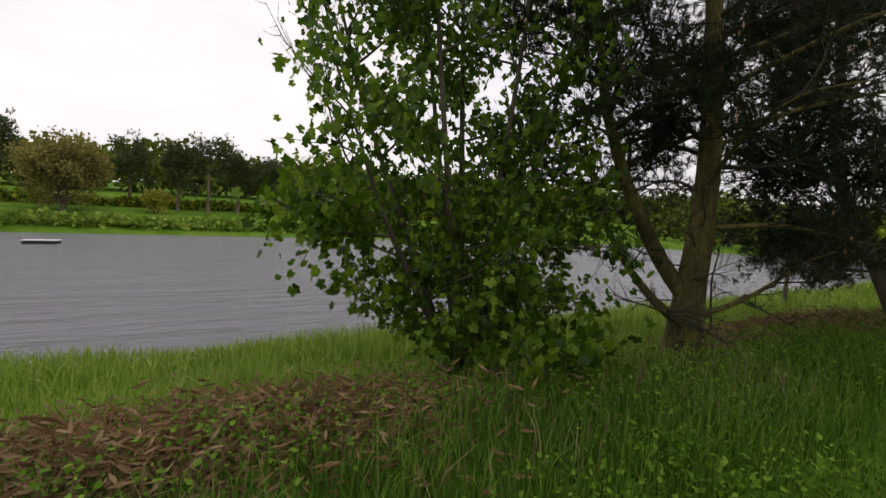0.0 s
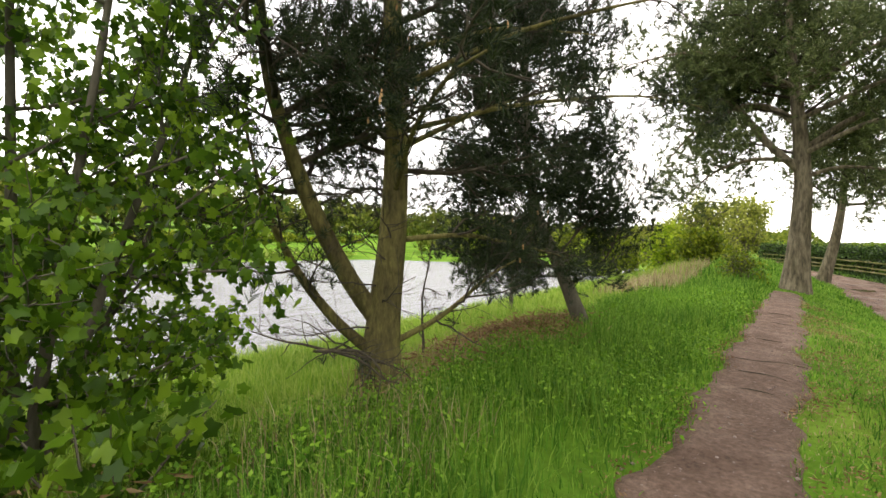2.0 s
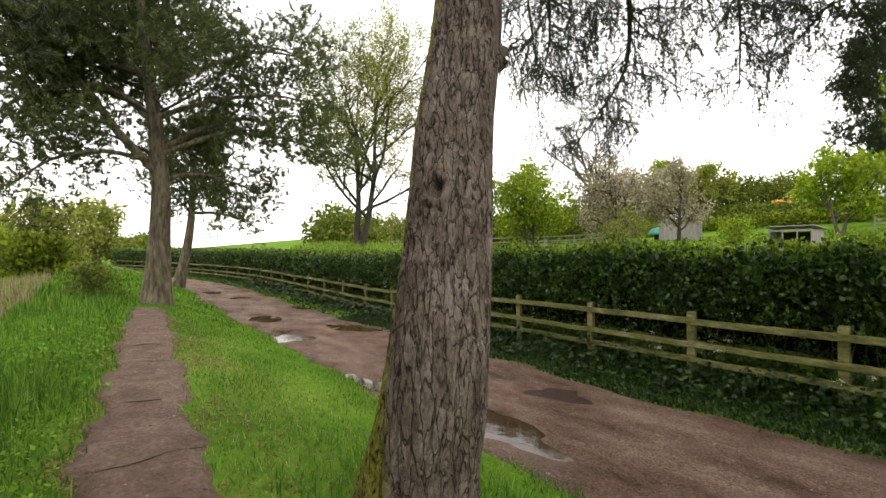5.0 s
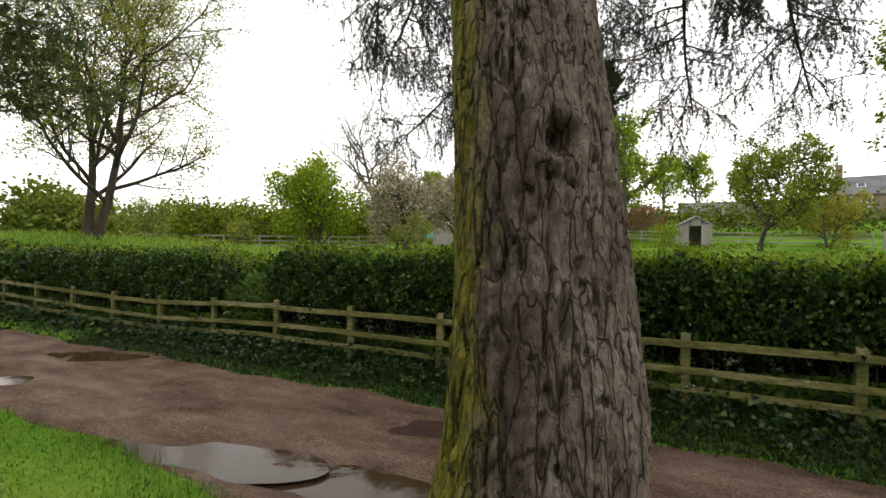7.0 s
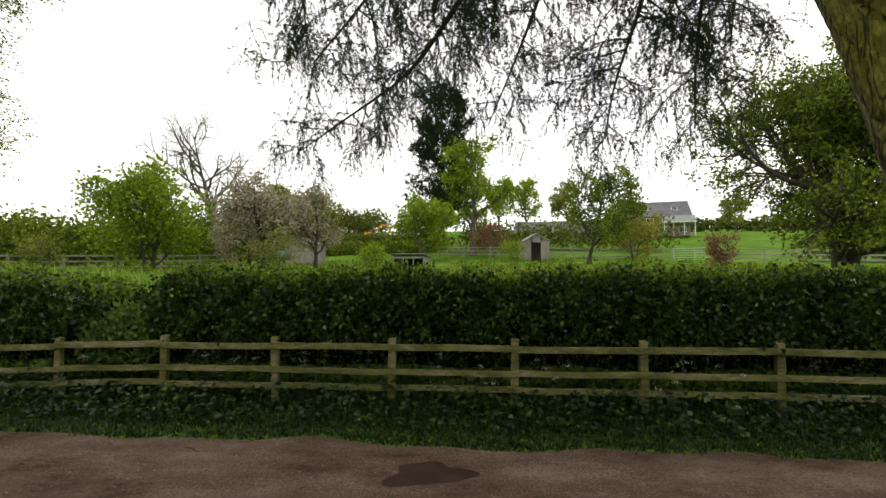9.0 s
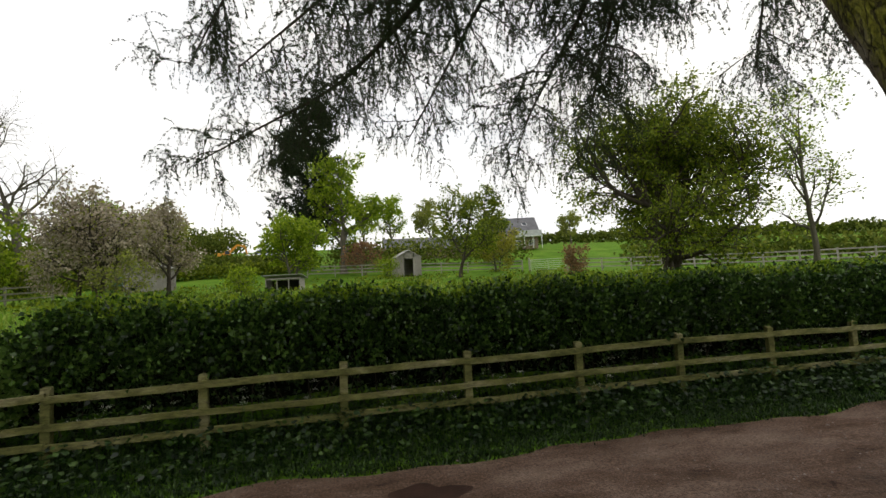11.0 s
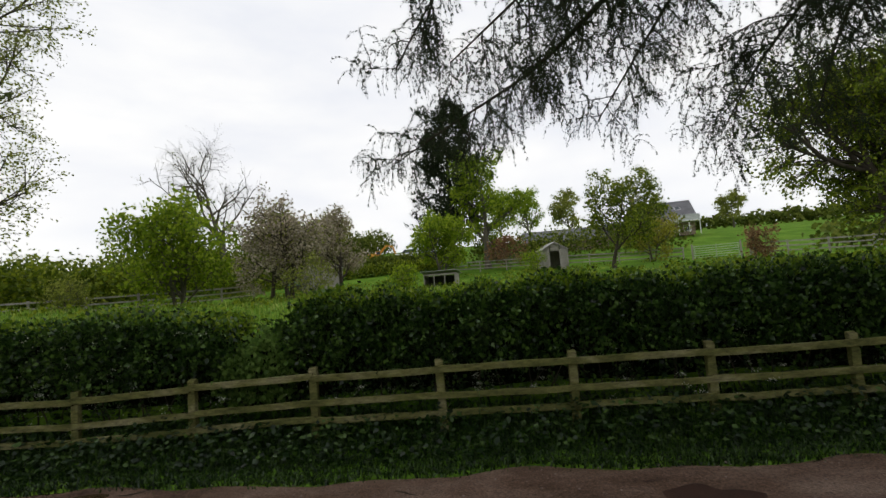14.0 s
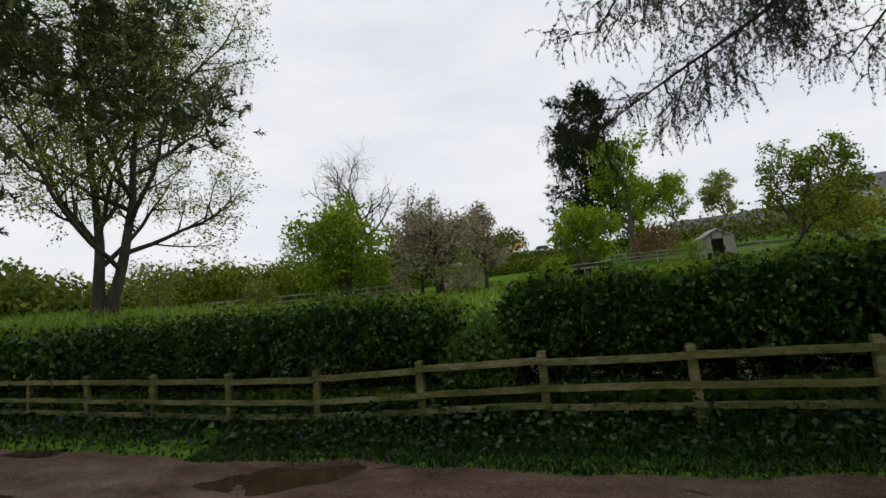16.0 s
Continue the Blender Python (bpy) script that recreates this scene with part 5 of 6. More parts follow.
        tagged(wood_part("stemwork", stems, 4, M["weed"], root), kind="stuff")
        foliage_part("flower_heads", gather(heads), M["may"], root, "flat white umbels")


build_weeds()


# ---- roots, sticks and stones on the path and lane ----
def build_litter():
    rng = np.random.default_rng(17)
    for x, y, ln, turn in ((10.1, -0.1, 0.55, 80), (8.0, 0.1, 0.4, 70), (6.3, 0.1, 0.75, 100), (5.6, 0.2, 0.5, 75), (4.9, 0.3, 0.4, 95), (12.6, -5.6, 0.5, 10), (14.2, -5.45, 0.4, 25), (9.4, -5.3, 0.3, -15), (11.4, -0.2, 0.4, 85)):
        c, s = math.cos(radians(turn)), math.sin(radians(turn))
        t = np.linspace(-0.5, 0.5, 9) * ln
        wig = 0.03 * np.sin(t * 12 + x)
        px, py = x + t * c - wig * s, y + t * s + wig * c
        pz = land(px, py) + 0.013 + 0.006 * np.cos(t / ln * math.pi)
        v, f = tube(np.stack([px - x, py - y, pz - float(land(x, y))], 1), 0.006 * np.cos(t / ln * 2.6) + 0.0015, 6)
        ob = new("tree_root" if y > -2 else "stick", array_mesh("root", v, f, M["bark_dark"], True))
        ob.location = (x, y, float(land(x, y)))
        tagged(ob, "thin dark root crossing the trodden path" if y > -2 else "thin dead stick lying on the lane", "root" if y > -2 else "stick")
    ico = bmesh.new()
    bmesh.ops.create_icosphere(ico, subdivisions=1, radius=1.0)
    tv = np.array([v.co[:] for v in ico.verts])
    tf = [np.array([[v.index for v in f.verts] for f in ico.faces])]
    ico.free()
    n = 4200
    x, y = rng.uniform(-1, 22, n), rng.uniform(-5.7, -2.9, n)
    on_path = rng.random(n) < 0.3
    a, b = path_edges(x)
    y = np.where(on_path, a + (b - a) * rng.random(n), y)
    x = np.where(on_path, np.clip(x, -4, 16), x)
    dry = np.ones(n, bool)
    for k in range(len(PUDDLES)):
        dry &= dip(x, y, k) > 1.5
    x, y = x[dry], y[dry]
    n = len(x)
    s = 0.005 + 0.013 * rng.random(n) ** 3
    p = np.stack([x, y, land(x, y) + 0.012], 1)
    tv = tv * np.array([1, 0.8, 0.6])
    v, f = stamp(tv, tf, p, turns_to(np.tile([0, 0, 1.0], (n, 1)) + rng.normal(size=(n, 3)) * 0.2, rng), s)
    tagged(new("gravel", array_mesh("gravel", v, f, M["stone"])), "small loose stones scattered on the lane and path", "gravel", kind="stuff")


M["stone"] = mixed("loose_stone", [(0.3, (0.14, 0.1, 0.085)), (0.7, (0.34, 0.28, 0.25))], 3.0, GREY, 30, 0.85)
build_litter()

# thin saplings on the bank
broadleaf("bare_sapling", "slender bare grey sapling on the lake bank", (12.8, 6.7), 4.6, 0.9, 51, "olive", 0.05, 220, limbs=7, first=0.4, r0=0.075)
broadleaf("dead_sapling", "thin leafless dark sapling beside the pine", (4.5, 4.2), 2.9, 0.4, 52, "olive", 0.03, 0, "bark_dark", limbs=9, first=0.15, r0=0.022, wild=0.2)
broadleaf("bank_bush", "fresh green willow bush beside the footpath", (20.5, 0.6), 1.1, 0.8, 53, "deep", 0.1, 900, limbs=12, first=0.05, r0=0.03, stems=3)

# ---- meadow trees beyond the hedge ----
broadleaf("crack_willow", "tall two-stemmed willow in thin spring leaf", (26.7, -11.7), 12.6, 6.2, 61, "olive", 0.11, 32000, "bark_dark", 2, 0.16, 0.08, 0.35, 15, 0.8, r0=0.2)
broadleaf("hawthorn_tree", "bushy bright green hawthorn in the meadow", (24.2, -23.5), 5.5, 3.0, 62, "spring", 0.2, 6500, stems=3, first=0.1, limbs=12, twig=0.7, r0=0.1)
broadleaf("ash_tree", "tall almost leafless ash against the sky", (33.4, -44.5), 15.5, 6.6, 63, "olive", 0.12, 500, first=0.28, limbs=20, up=0.6, r0=0.3)
for k, (x, y, h, sp) in enumerate(((20.0, -27.7, 5.3, 3.4), (17.9, -31.5, 5.6, 2.9), (22.6, -31.0, 5.0, 3.0))):
    broadleaf("apple_tree", "old apple tree covered in fading pinkish blossom", (x, y), h, sp, 64 + k, "blossom", 0.17, 4200, "bark_dark", 1 + (k == 0), 0.2, 0.3, 0.15, 11, 0.7, "apple trees in the orchard", r0=0.15, extra=("olive", 1500, 0.16))
broadleaf("field_maple", "small rounded light green tree by the paddock", (11.7, -42.0), 6.0, 2.9, 71, "spring", 0.24, 4600, stems=2, first=0.2, limbs=11, twig=0.8)
broadleaf("lime_tree", "tall light green lime tree behind the paddock", (7.4, -50.0), 15.0, 4.4, 72, "spring", 0.3, 5200, first=0.15, limbs=18, twig=1.0)
broadleaf("rowan_tree", "open-crowned green tree beside the garden shed", (-2.2, -37.6), 7.2, 4.0, 73, "deep", 0.2, 5500, "bark_dark", first=0.2, limbs=12, twig=0.8)
broadleaf("gold_bush", "yellow-leaved spreading bush near the shed", (-7.5, -44.0), 4.2, 2.4, 74, "yellow", 0.2, 2200, stems=2, first=0.15, limbs=9, twig=0.7)
broadleaf("sycamore_tree", "broad dense green sycamore above the hedge", (-7.4, -18.6), 8.3, 5.0, 75, "deep", 0.145, 34000, "bark_dark", stems=2, first=0.07, limbs=20, twig=0.6, r0=0.25)
broadleaf("young_ash", "slim young ash with sparse yellow-green leaves", (-12.9, -16.4), 9.0, 3.0, 76, "spring", 0.13, 2200, first=0.2, limbs=12, twig=0.6, r0=0.13)
broadleaf("copper_shrub", "red-leaved shrub in the garden", (-6.4, -26.0), 2.1, 0.9, 77, "copper", 0.14, 900, stems=3, first=0.1, limbs=7, r0=0.03)
broadleaf("copper_shrub", "rusty-leaved shrub beneath the lime tree", (5.4, -48.0), 3.4, 1.9, 78, "copper", 0.2, 1300, stems=3, first=0.1, limbs=8, r0=0.05)
for k, (x, y, h) in enumerate(((-1.5, -85, 11), (-9, -88, 10), (3.5, -92, 11), (-45, -100, 8), (15, -88, 9), (30, -62, 8), (36, -66, 9))):
    broadleaf("oak_tree", "round-headed oak on the rise, in young leaf", (x, y), h, h * 0.42, 80 + k, "olive" if k % 2 else "spring", 0.34, 2600, first=0.25, limbs=12, twig=1.0, group="oaks on the rise")
for k, (x, y, h) in enumerate(((17.2, -24.0, 2.2), (13.0, -27.5, 1.5), (27.5, -20.5, 1.8), (3.5, -41.5, 2.0), (31.0, -17.0, 2.6))):
    broadleaf("garden_bush", "loose pale green bush in the meadow", (x, y), h, h * 0.55, 95 + k, "olive" if k % 2 == 0 else "spring", 0.13, 900, stems=3, first=0.08, limbs=8, r0=0.03, group="bushes in the meadow")

dark_pine = tagged(empty("dark_pine", 11.2, -54.5, float(land(11.2, -54.5)) - 0.1), "tall dark pine rising behind the paddock trees", "tree")
pine("dark_pine", "", dark_pine, [tapering([(0, 0, 0), (0.1, 0, 6), (0, 0.1, 12), (0, 0, 18.5)], 20, 0.35, 0.06)], [], 41, "needle", "bark_scots", 44, 5.2, 0.7, 4500, 16, 0.15, 78, 0.12, 0.9, 8, 0.045, 0, n2=6, n3=4, clones=2, jitter=0.3)
# pines and willow on the far shore
for k, (x, y, h, sp) in enumerate(((-23, 76, 9.6, 4.4), (-8.5, 80, 8.4, 3.4), (1.2, 74, 9.4, 4.0), (5.2, 75, 8.0, 2.4), (-2.5, 76, 8.4, 2.2), (9, 74, 7.6, 2.6))):
    t = tagged(empty("shore_pine", x, y, float(land(x, y)) - 0.1), "flat-topped dark pine on the far shore", "tree", "pines on the far shore")
    pine("shore_pine", "", t, [tapering([(0, 0, 0), (0.1, 0, h * 0.4), (0, 0.1, h * 0.75), (0.2, 0, h)], 16, 0.28, 0.06)], [], 101 + k, "scots", "bark_scots", 16, sp * 1.15, 0.6, 900, 14, 0.45, 75, 0.2, 0.9, 7, 0.07, 0, n2=6, n3=3, clones=2, jitter=0.3)
broadleaf("shore_willow", "wide olive-green willow on the far shore", (-14.5, 71), 6.8, 5.4, 111, "willow_far", 0.36, 7500, stems=3, first=0.1, limbs=16, twig=1.4)
broadleaf("shore_bush", "yellow-green bush at the far water's edge", (-5.0, 72), 2.6, 1.6, 112, "yellow", 0.3, 1200, stems=3, first=0.1, limbs=8, twig=0.8)
# scrub at the head of the lake and behind the Scots pine
for k, (x, y, h, m) in enumerate(((34, 5.0, 3.2, "spring"), (38, 9.0, 4.0, "deep"), (42, 3.0, 5.0, "olive"), (46, 13, 4.5, "spring"), (52, 8, 5.5, "olive"), (30, 3.0, 2.2, "deep"), (60, 20, 6, "deep"), (66, 30, 7, "olive"), (72, 40, 8, "spring"), (55, 1, 6, "olive"))):
    broadleaf("scrub_bush", "spring-green scrub at the head of the lake", (x, y), h, h * 0.5, 120 + k, m, 0.2 + 0.02 * (x - 30) / 5, 2300, stems=3, first=0.08, limbs=10, twig=0.8, group="scrub at the head of the lake")


# ---- far hedgerows and woods ----
def far_hedge(name, label, line, height, width, seed, per_m, size, material):
    rng = np.random.default_rng(seed)
    p = smooth_line(line, 60)
    total = np.linalg.norm(np.diff(p, axis=0), axis=1).sum()
    n = int(1.8 * per_m * total)
    f = rng.random(n) * 59
    i = np.minimum(f.astype(int), 58)
    q = p[i] + (p[i + 1] - p[i]) * (f - i)[:, None]
    a, rr = rng.uniform(0, 2 * math.pi, n), np.sqrt(rng.random(n))
    x, y = q[:, 0] + np.cos(a) * rr * width, q[:, 1] + np.sin(a) * rr * width
    top = height * (0.62 + 0.2 * np.sin(f * 1.7) * np.sin(f * 0.61) + 0.16 * np.abs(np.sin(f * 3.1 + 1)) + 0.1 * np.abs(np.sin(f * 7.7)))
    z = land(x, y) + np.maximum(top, 0.3 * height) * np.sqrt(1 - 0.8 * rr ** 2) * rng.random(n) ** 0.45
    v, g = stamp(WIDE[0] * np.array([1.3, 1, 1]), WIDE[1], np.stack([x, y, z], 1), turns_to(rng.normal(size=(n, 3)), rng), size * rng.uniform(0.6, 1.5, n))
    tagged(new(name, array_mesh(name, v, g, M[material])), label, "hedge", kind="stuff")


far_hedge("field_hedge", "dark field hedge along the meadow's far side", [(36, -22), (37, -30), (36, -38), (33, -44)], 4.6, 2.0, 131, 480, 0.22, "deep")
far_hedge("field_hedge", "low dark hedge along the top of the meadow", [(33, -44), (26, -50), (18, -53), (12, -54)], 1.7, 1.4, 142, 260, 0.22, "deep")
far_hedge("field_hedge", "mixed field hedge beyond the green field", [(44, -22), (70, -34), (95, -50), (120, -80)], 3.4, 2.0, 132, 60, 0.5, "wood_far")
far_hedge("field_hedge", "garden hedge in front of the low building", [(9, -54), (0, -55), (-8, -54.5), (-14, -53)], 4.4, 1.6, 133, 130, 0.28, "wood_far")
far_hedge("field_hedge", "hedge on the skyline of the hill", [(-20, -118), (-60, -110), (-110, -90), (-150, -60)], 4.0, 2.5, 134, 50, 0.7, "wood_far")
far_hedge("field_hedge", "overgrown hedge up the hillside", [(-20, -40), (-34, -36), (-60, -28), (-90, -22)], 3.2, 2.0, 135, 70, 0.4, "wood_far")
far_hedge("tree_belt", "belt of mixed trees behind the green field", [(46, -18), (58, -26), (52, -44), (38, -60), (26, -84)], 6.0, 3.0, 141, 330, 0.32, "wood_far")
far_hedge("shore_reeds", "reeds along the far shore", [(-120, 64), (-50, 64), (10, 63.5), (60, 62)], 1.3, 1.5, 136, 40, 0.5, "bank_grass")
far_hedge("shore_hedge", "dark clipped hedge behind the far shore", [(-120, 80), (-50, 80), (10, 79), (80, 78)], 1.9, 1.2, 137, 45, 0.5, "deep")
far_hedge("far_wood", "woodland on the rise behind the far shore", [(-160, 135), (-70, 128), (0, 122), (70, 118), (130, 100), (170, 60), (190, 20)], 13, 9, 138, 75, 1.1, "wood_far")
far_hedge("far_wood", "woodland along the head of the lake", [(85, 60), (95, 40), (105, 20), (125, 5), (160, -10)], 7, 6, 139, 80, 0.9, "wood_far")
far_hedge("hill_scrub", "scrub on the slope below the farm track", [(36, -58), (30, -66), (18, -64), (12, -60)], 1.8, 2.0, 140, 90, 0.35, "wood_far")


# ---- sheds, hutch, gate, house, machine ----
def plank_wall(root, w, h, m, n, gable=0.0, skip=None, material="grey_wood", name="board"):
    """Upright boards side by side on the pose m (x along the wall, z up)."""
    for i in range(n):
        x = -w / 2 + w * (i + 0.5) / n
        if skip and skip[0] < x < skip[1]:
            continue
        top = h + gable * (1 - abs(x) / (w / 2))
        part(name, box_bm(w / n - 0.012, 0.025, top, m @ pose(x, 0.004 * (i % 2), top / 2), 0.003), M[material], root)


def shed(name, label, at, turn, w, d, h, gable, door):
    x, y = at
    root = tagged(empty(name, x, y, float(land(x, y)) - 0.03), label, "shed")
    root.rotation_euler = (0, 0, radians(turn))
    plank_wall(root, w, h, pose(0, d / 2, 0), 14, gable, (-0.42, 0.42) if door else None)
    plank_wall(root, w, h, pose(0, -d / 2, 0), 10, gable)
    plank_wall(root, d, h, pose(-w / 2, 0, 0, 0, 0, 90), 10)
    plank_wall(root, d, h, pose(w / 2, 0, 0, 0, 0, 90), 10)
    slope = math.atan2(gable, w / 2)
    ln = math.hypot(gable, w / 2) + 0.15
    for s in (-1, 1):
        part("roof_panel", box_bm(ln, d + 0.3, 0.04, pose(s * (w / 4 + 0.03), 0, h + gable / 2 + 0.02, 0, s * math.degrees(slope), 0), 0.006), M["felt"], root, "felted roof slope")
        part("barge_board", box_bm(ln, 0.025, 0.09, pose(s * (w / 4 + 0.03), d / 2 + 0.15, h + gable / 2 - 0.02, 0, s * math.degrees(slope), 0), 0.004), M["grey_wood"], root)
    if door:
        part("lintel", box_bm(0.84, 0.025, gable * 0.6 + 0.25, pose(0, d / 2, h + gable * 0.28)), M["grey_wood"], root)
        part("floor_boards", box_bm(w - 0.1, d - 0.1, 0.05, pose(0, 0, 0.06)), M["dark"], root)
        leaf = part("door", box_bm(0.78, 0.03, h - 0.05, pose(-0.8, d / 2 + 0.06, h / 2, 0, 0, -12), 0.004), M["grey_wood"], root, "plank door standing open")
        for z in (0.35, 1.35):
            part("ledge", box_bm(0.74, 0.03, 0.1, pose(-0.8, d / 2 + 0.095, z, 0, 0, -12), 0.003), M["grey_wood"], leaf)
    return root


shed("garden_shed", "weathered grey garden shed with open doorway", (1.5, -44.8), 6, 2.3, 2.6, 1.85, 0.65, True)
shed("field_shed", "closed grey weatherboarded shed below the apple trees", (22.6, -41.0), -38, 3.3, 2.2, 1.8, 0.45, False)


def build_covered_stack():
    x, y = 24.7, -42.2
    root = tagged(empty("covered_stack", x, y, float(land(x, y)) - 0.03), "log stack under a teal tarpaulin beside the shed", "stack")
    for k in range(10):
        v, f = tube(np.array([(-0.9 + 0.36 * (k % 5), -0.5, 0.2 + 0.32 * (k // 5)), (-0.9 + 0.36 * (k % 5), 0.5, 0.2 + 0.32 * (k // 5))]), [0.16, 0.16], 9)
        child("log", array_mesh("log", v, f, M["bark_grey"], True), root)
    n = 17
    X, Y = np.meshgrid(np.linspace(-1.25, 1.25, n), np.linspace(-0.8, 0.8, n), indexing="ij")
    edge = np.maximum(np.abs(X) / 1.25, np.abs(Y) / 0.8)
    Z = 1.75 - 0.9 * np.clip(edge - 0.55, 0, 1) ** 1.3 * 2 + 0.05 * np.sin(X * 5) * np.sin(Y * 7 + X)
    i, j = np.arange(n - 1)[:, None] * n, np.arange(n - 1)[None]
    q = np.stack([i + j, i + n + j, i + n + j + 1, i + j + 1], 2).reshape(-1, 4)
    sheet_ob = child("tarpaulin", array_mesh("tarpaulin", np.stack([X, Y, Z - 0.55], 2).reshape(-1, 3), [q], M["teal"], True), root, "creased teal sheet")
    thick = sheet_ob.modifiers.new("thickness", "SOLIDIFY")
    thick.thickness = 0.02


build_covered_stack()


def build_hutch():
    x, y = 10.9, -30.0
    root = tagged(empty("poultry_hutch", x, y, float(land(x, y)) - 0.02), "low open-fronted wooden poultry hutch in the grass", "hutch")
    root.rotation_euler = (0, 0, radians(-8))
    for px in (-1.0, -0.35, 0.35, 1.0):
        part("post", box_bm(0.06, 0.06, 0.95, pose(px, 0.6, 0.475), 0.004), M["grey_wood"], root)
    plank_wall(root, 2.06, 0.8, pose(0, -0.6, 0), 9)
    for s in (-1, 1):
        plank_wall(root, 1.2, 0.88, pose(s * 1.03, 0, 0, 0, 0, 90), 6)
    part("roof", box_bm(2.4, 1.6, 0.04, pose(0, 0, 0.98, 8, 0, 0), 0.006), M["felt"], root, "sloping felt roof")
    part("front_rail", box_bm(2.06, 0.04, 0.1, pose(0, 0.64, 0.86), 0.004), M["grey_wood"], root)
    # dark panel added so that the inside of the hutch looks shaded
    part("shade_lining", box_bm(1.9, 0.03, 0.78, pose(0, -0.5, 0.4)), M["dark"], root)


build_hutch()


def field_fence(label, line, rails=3, height=1.1, material="grey_wood"):
    p = smooth_line(line, max(4, int(np.linalg.norm(np.diff(np.array(line, float), axis=0), axis=1).sum() / 2.2)))
    x0, y0 = p[0]
    z0 = float(land(x0, y0))
    root = tagged(empty("paddock_fence", x0, y0, z0), label, "fence", "paddock fences")
    tops = [Vector((x - x0, y - y0, float(land(x, y)) - z0)) for x, y in p]
    for t in tops:
        part("post", box_bm(0.1, 0.1, height + 0.2, Matrix.Translation(t + Vector((0, 0, height / 2 - 0.05))), 0.006), M[material], root)
    for a, b in zip(tops, tops[1:]):
        for k in range(rails):
            up = Vector((0, 0.07, height * (0.95 - 0.31 * k)))
            d = b - a
            part("rail", box_bm(d.length, 0.035, 0.1, Matrix.Translation((a + b) / 2 + up) @ d.to_track_quat("X", "Z").to_matrix().to_4x4()), M[material], root)


field_fence("grey post and rail fence behind the garden shed", [(11, -48), (4, -47.5), (-2, -46), (-9.8, -43)])
field_fence("grey post and rail fence round the paddock", [(40, -21), (33, -23), (27.5, -27.5), (25, -33)], 3)
field_fence("grey field fence on the slope", [(-13, -38.5), (-20, -33), (-30, -27), (-42, -22)], 3)


def build_gate():
    x, y = -11.4, -40.5
    root = tagged(empty("field_gate", x, y, float(land(x, y))), "galvanised steel five-bar field gate, closed", "gate")
    root.rotation_euler = (0, 0, radians(-28))
    for k in range(6):
        part("bar", box_bm(3.2, 0.035, 0.035, pose(0, 0, 0.2 + 0.19 * k), 0.008), M["steel"], root)
    for px in (-1.6, 0, 1.6):
        part("upright", box_bm(0.04, 0.045, 1.1, pose(px, 0, 0.65), 0.008), M["steel"], root)
    for px in (-1.75, 1.75):
        part("gate_post", box_bm(0.14, 0.14, 1.4, pose(px, 0, 0.65), 0.01), M["grey_wood"], root)


build_gate()


def gabled(root, w, d, h, ridge, wall, roof):
    bm = box_bm(w, d, h, pose(0, 0, h / 2), 0.02)
    part("wall", bm, M[wall], root)
    for s in (-1, 1):
        part("gable_end", prism(d, ridge, 0.25, pose(s * (w / 2 - 0.126), 0, h)), M[wall], root)
        ln = math.hypot(d / 2, ridge) + 0.4
        part("roof_slope", box_bm(w + 0.6, ln, 0.12, pose(0, s * (d / 4 + 0.1), h + ridge / 2 + 0.02, -s * math.degrees(math.atan2(ridge, d / 2)), 0, 0), 0.02), M[roof], root, "slate roof slope")


def prism(d, ridge, t, m):
    bm = bmesh.new()
    a = [bm.verts.new(m @ Vector((-t / 2, y, z))) for y, z in ((-d / 2, 0), (d / 2, 0), (0, ridge))]
    b = [bm.verts.new(m @ Vector((t / 2, y, z))) for y, z in ((-d / 2, 0), (d / 2, 0), (0, ridge))]
    bm.faces.new(a[::-1])
    bm.faces.new(b)
    for i in range(3):
        bm.faces.new((a[i], a[(i + 1) % 3], b[(i + 1) % 3], b[i]))
    return bm


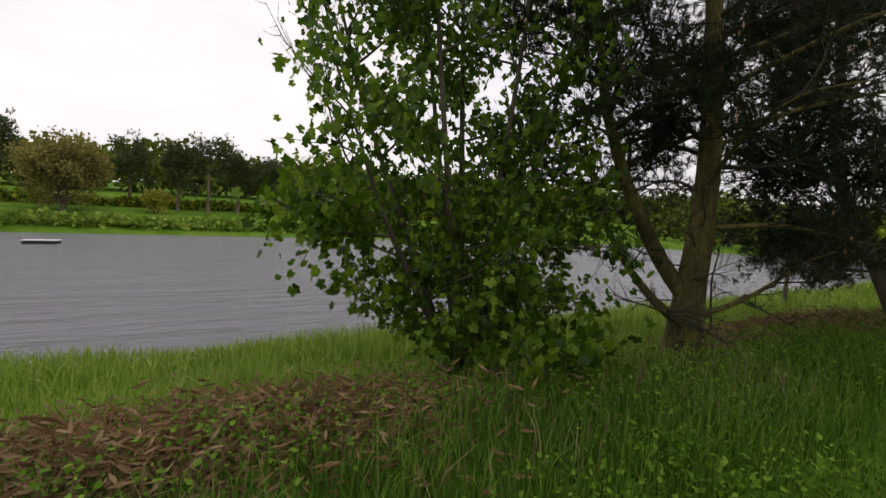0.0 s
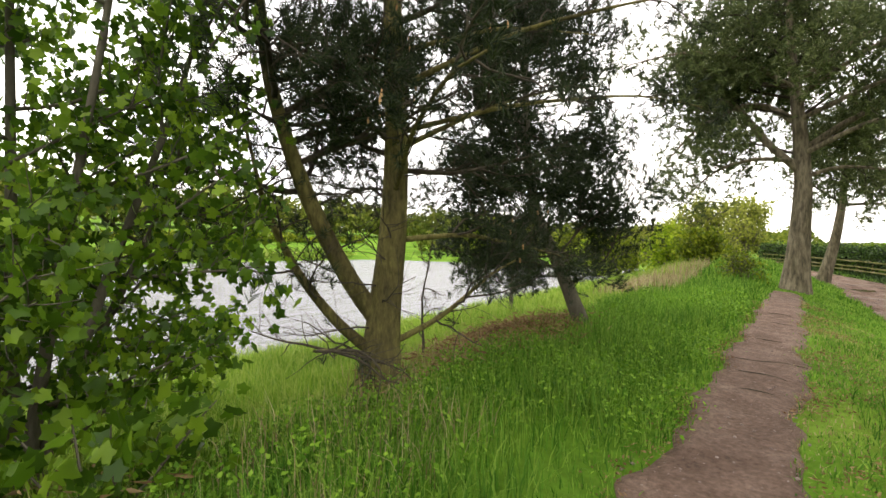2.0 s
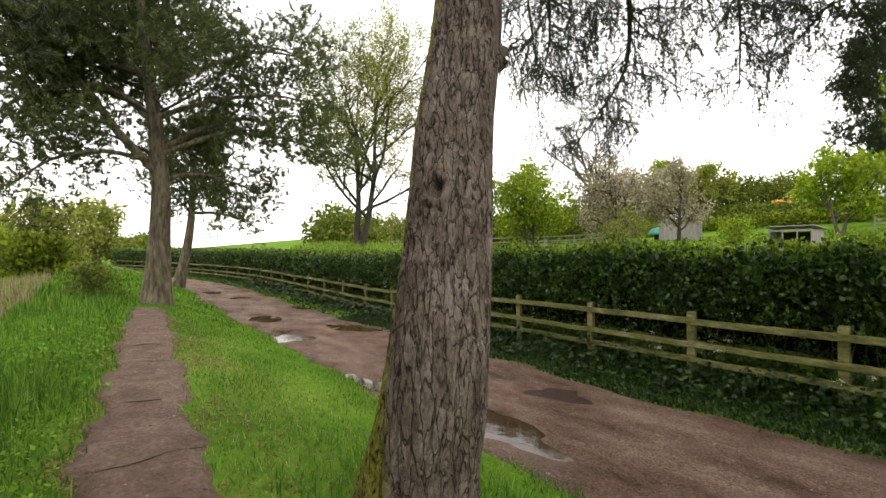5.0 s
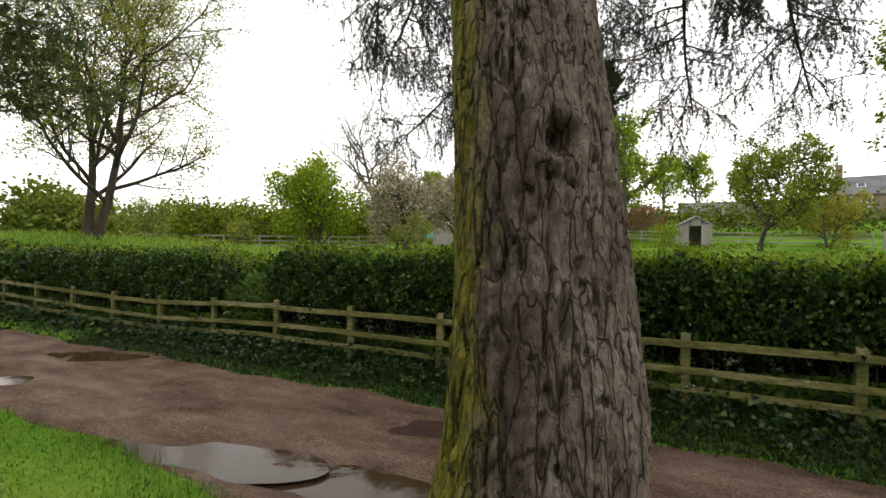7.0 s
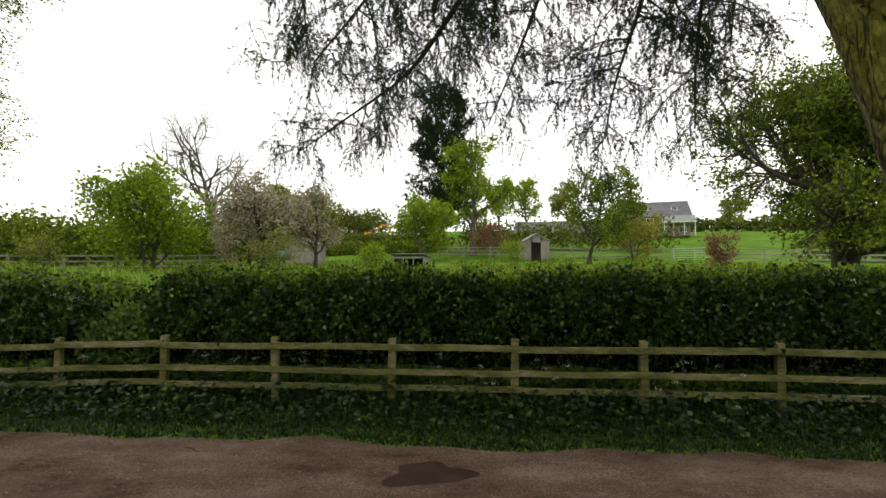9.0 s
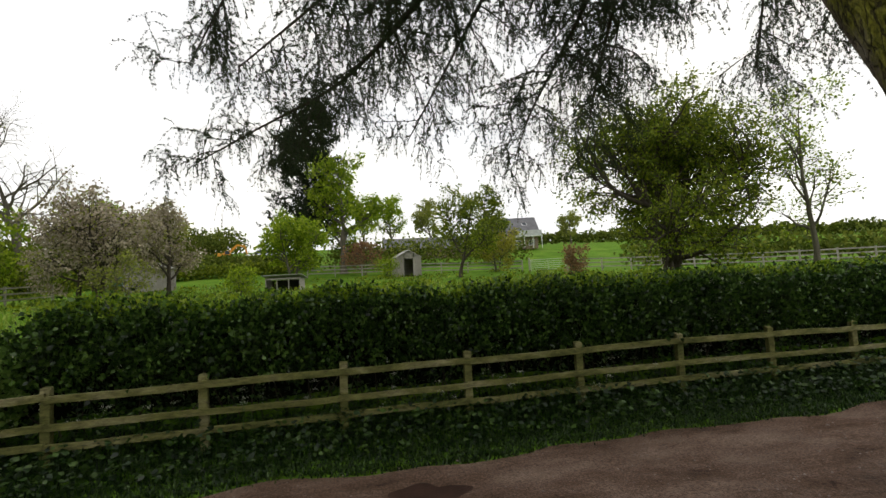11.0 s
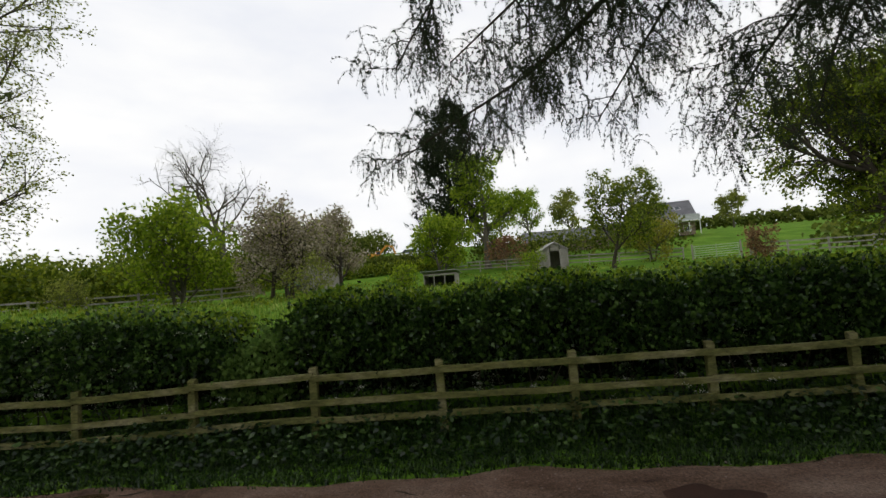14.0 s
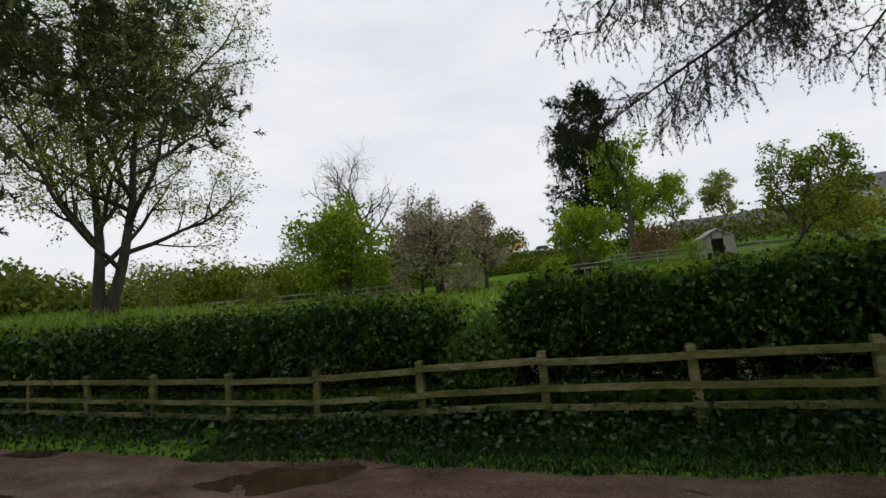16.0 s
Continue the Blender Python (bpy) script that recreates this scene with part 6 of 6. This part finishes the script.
def build_house():
    x, y = -20.2, -74.5
    root = tagged(empty("farmhouse", x, y, float(land(x, y)) - 0.3), "brick farmhouse with dark slate roof on the hill", "house")
    root.rotation_euler = (0, 0, radians(-12))
    gabled(root, 8.5, 6.5, 3.0, 2.4, "brick", "slate")
    wing = part("wing", box_bm(4.5, 5.0, 2.6, pose(5.6, 1.2, 1.3), 0.02), M["brick"], root)
    part("wing_roof", box_bm(5.0, 6.0, 0.14, pose(5.6, 1.2, 2.8, -12, 0, 0), 0.02), M["slate"], wing)
    for px in (-3.2, -1.0, 1.2, 3.2):
        for z in (1.0, 2.35):
            win = part("window", box_bm(1.0, 0.1, 0.9, pose(px, 3.28, z), 0.01), M["white"], root, "white framed window")
            for s in (-1, 1):
                part("pane", box_bm(0.4, 0.03, 0.74, pose(px + s * 0.23, 3.345, z)), M["glass"], win)
    for px in (-2.4, 1.6):
        sky_win = part("roof_window", box_bm(0.8, 0.9, 0.06, pose(px, 1.75, 4.25, -36.4, 0, 0), 0.01), M["white"], root)
        part("pane", box_bm(0.65, 0.75, 0.03, pose(px, 1.775, 4.29, -36.4, 0, 0)), M["glass"], sky_win)
    part("balcony", box_bm(4.2, 1.5, 0.15, pose(-2.6, 4.0, 2.0), 0.01), M["white"], root)
    for px in (-4.6, -3.2, -1.8, -0.6):
        part("balcony_post", box_bm(0.1, 0.1, 2.0, pose(px, 4.65, 1.0)), M["white"], root)
    part("balcony_panel", box_bm(4.1, 0.03, 0.8, pose(-2.6, 4.7, 2.5)), M["steel"], root, "pale glass balustrade")
    part("chimney", box_bm(0.7, 0.7, 1.6, pose(3.6, 0, 6.4), 0.02), M["brick"], root)
    x, y = -3.8, -66.0
    barn = tagged(empty("long_barn", x, y, float(land(x, y)) - 0.9), "long low outbuilding with a grey roof", "building")
    barn.rotation_euler = (0, 0, radians(-6))
    gabled(barn, 11, 5.5, 1.9, 1.7, "brick", "slate")


build_house()


def build_excavator():
    x, y = 24.8, -73.5
    root = tagged(empty("excavator", x, y, float(land(x, y)) - 0.05), "orange tracked excavator parked on the slope", "excavator")
    root.rotation_euler, root.scale = (0, 0, radians(10)), (0.62, 0.62, 0.62)
    for s in (-1, 1):
        part("track", box_bm(3.4, 0.5, 0.75, pose(0, s * 1.0, 0.38), 0.2), M["rubber"], root)
    body = part("body", box_bm(2.8, 2.2, 1.1, pose(0.6, 0, 1.4), 0.15), M["orange"], root)
    cab = part("cab", box_bm(1.3, 1.0, 1.5, pose(-0.7, 0.6, 1.75), 0.12), M["orange"], root)
    part("cab_window", box_bm(1.0, 0.04, 0.8, pose(-0.7, 1.12, 2.05), 0.02), M["glass"], cab)
    part("boom", rail_bm((-0.6, -0.2, 1.5), (-2.8, -0.2, 3.9), 0.5, 0.4, np.random.default_rng(1)), M["orange"], root)
    arm = part("arm", rail_bm((-2.7, -0.2, 3.95), (-4.6, -0.2, 3.5), 0.42, 0.34, np.random.default_rng(2)), M["orange"], root)
    part("dipper", rail_bm((-4.5, -0.2, 3.6), (-5.2, -0.2, 1.2), 0.36, 0.3, np.random.default_rng(2)), M["orange"], root)
    part("bucket", box_bm(0.8, 0.9, 0.7, pose(-5.2, -0.2, 0.7), 0.15), M["rubber"], root)


build_excavator()


def car(at, turn, paint):
    x, y = at
    root = tagged(empty("parked_car", x, y, float(land(x, y))), "small pale car parked by the farm track", "car", "cars by the farm track")
    root.rotation_euler = (0, 0, radians(turn))
    body = part("body", box_bm(4.1, 1.7, 0.6, pose(0, 0, 0.6), 0.15), M[paint], root)
    cabin = box_bm(2.2, 1.5, 0.55, pose(-0.15, 0, 1.15), 0.1)
    for v in cabin.verts:
        if v.co.z > 1.2:
            v.co.x = -0.15 + (v.co.x + 0.15) * 0.72
            v.co.y *= 0.86
    part("cabin", cabin, M["glass"], root)
    part("car_roof", box_bm(1.5, 1.25, 0.05, pose(-0.15, 0, 1.44), 0.02), M[paint], root)
    for sx in (-1, 1):
        for sy in (-1, 1):
            v, f = tube(np.array([(sx * 1.25, sy * 0.72, 0.32), (sx * 1.25, sy * 0.74, 0.32), (sx * 1.25, sy * 0.87, 0.32), (sx * 1.25, sy * 0.88, 0.32)]), [0.05, 0.32, 0.32, 0.1], 14)
            child("wheel", array_mesh("wheel", v, f, M["rubber"], True), root)


car((19.5, -73.0), 5, "white")
car((16.5, -74.0), -8, "steel")
car((-14.6, -66.5), 20, "slate")


def build_raft():
    root = tagged(empty("pontoon", -11.0, 43.0, WATER - 0.1), "small flat floating pontoon on the lake", "pontoon")
    for k in range(8):
        part("board", box_bm(0.22, 1.1, 0.05, pose(-0.9 + 0.255 * k, 0, 0.36), 0.005), M["white"], root)
    for s in (-1, 1):
        part("float", box_bm(2.0, 0.3, 0.32, pose(0, s * 0.35, 0.17), 0.05), M["rubber"], root)


build_raft()
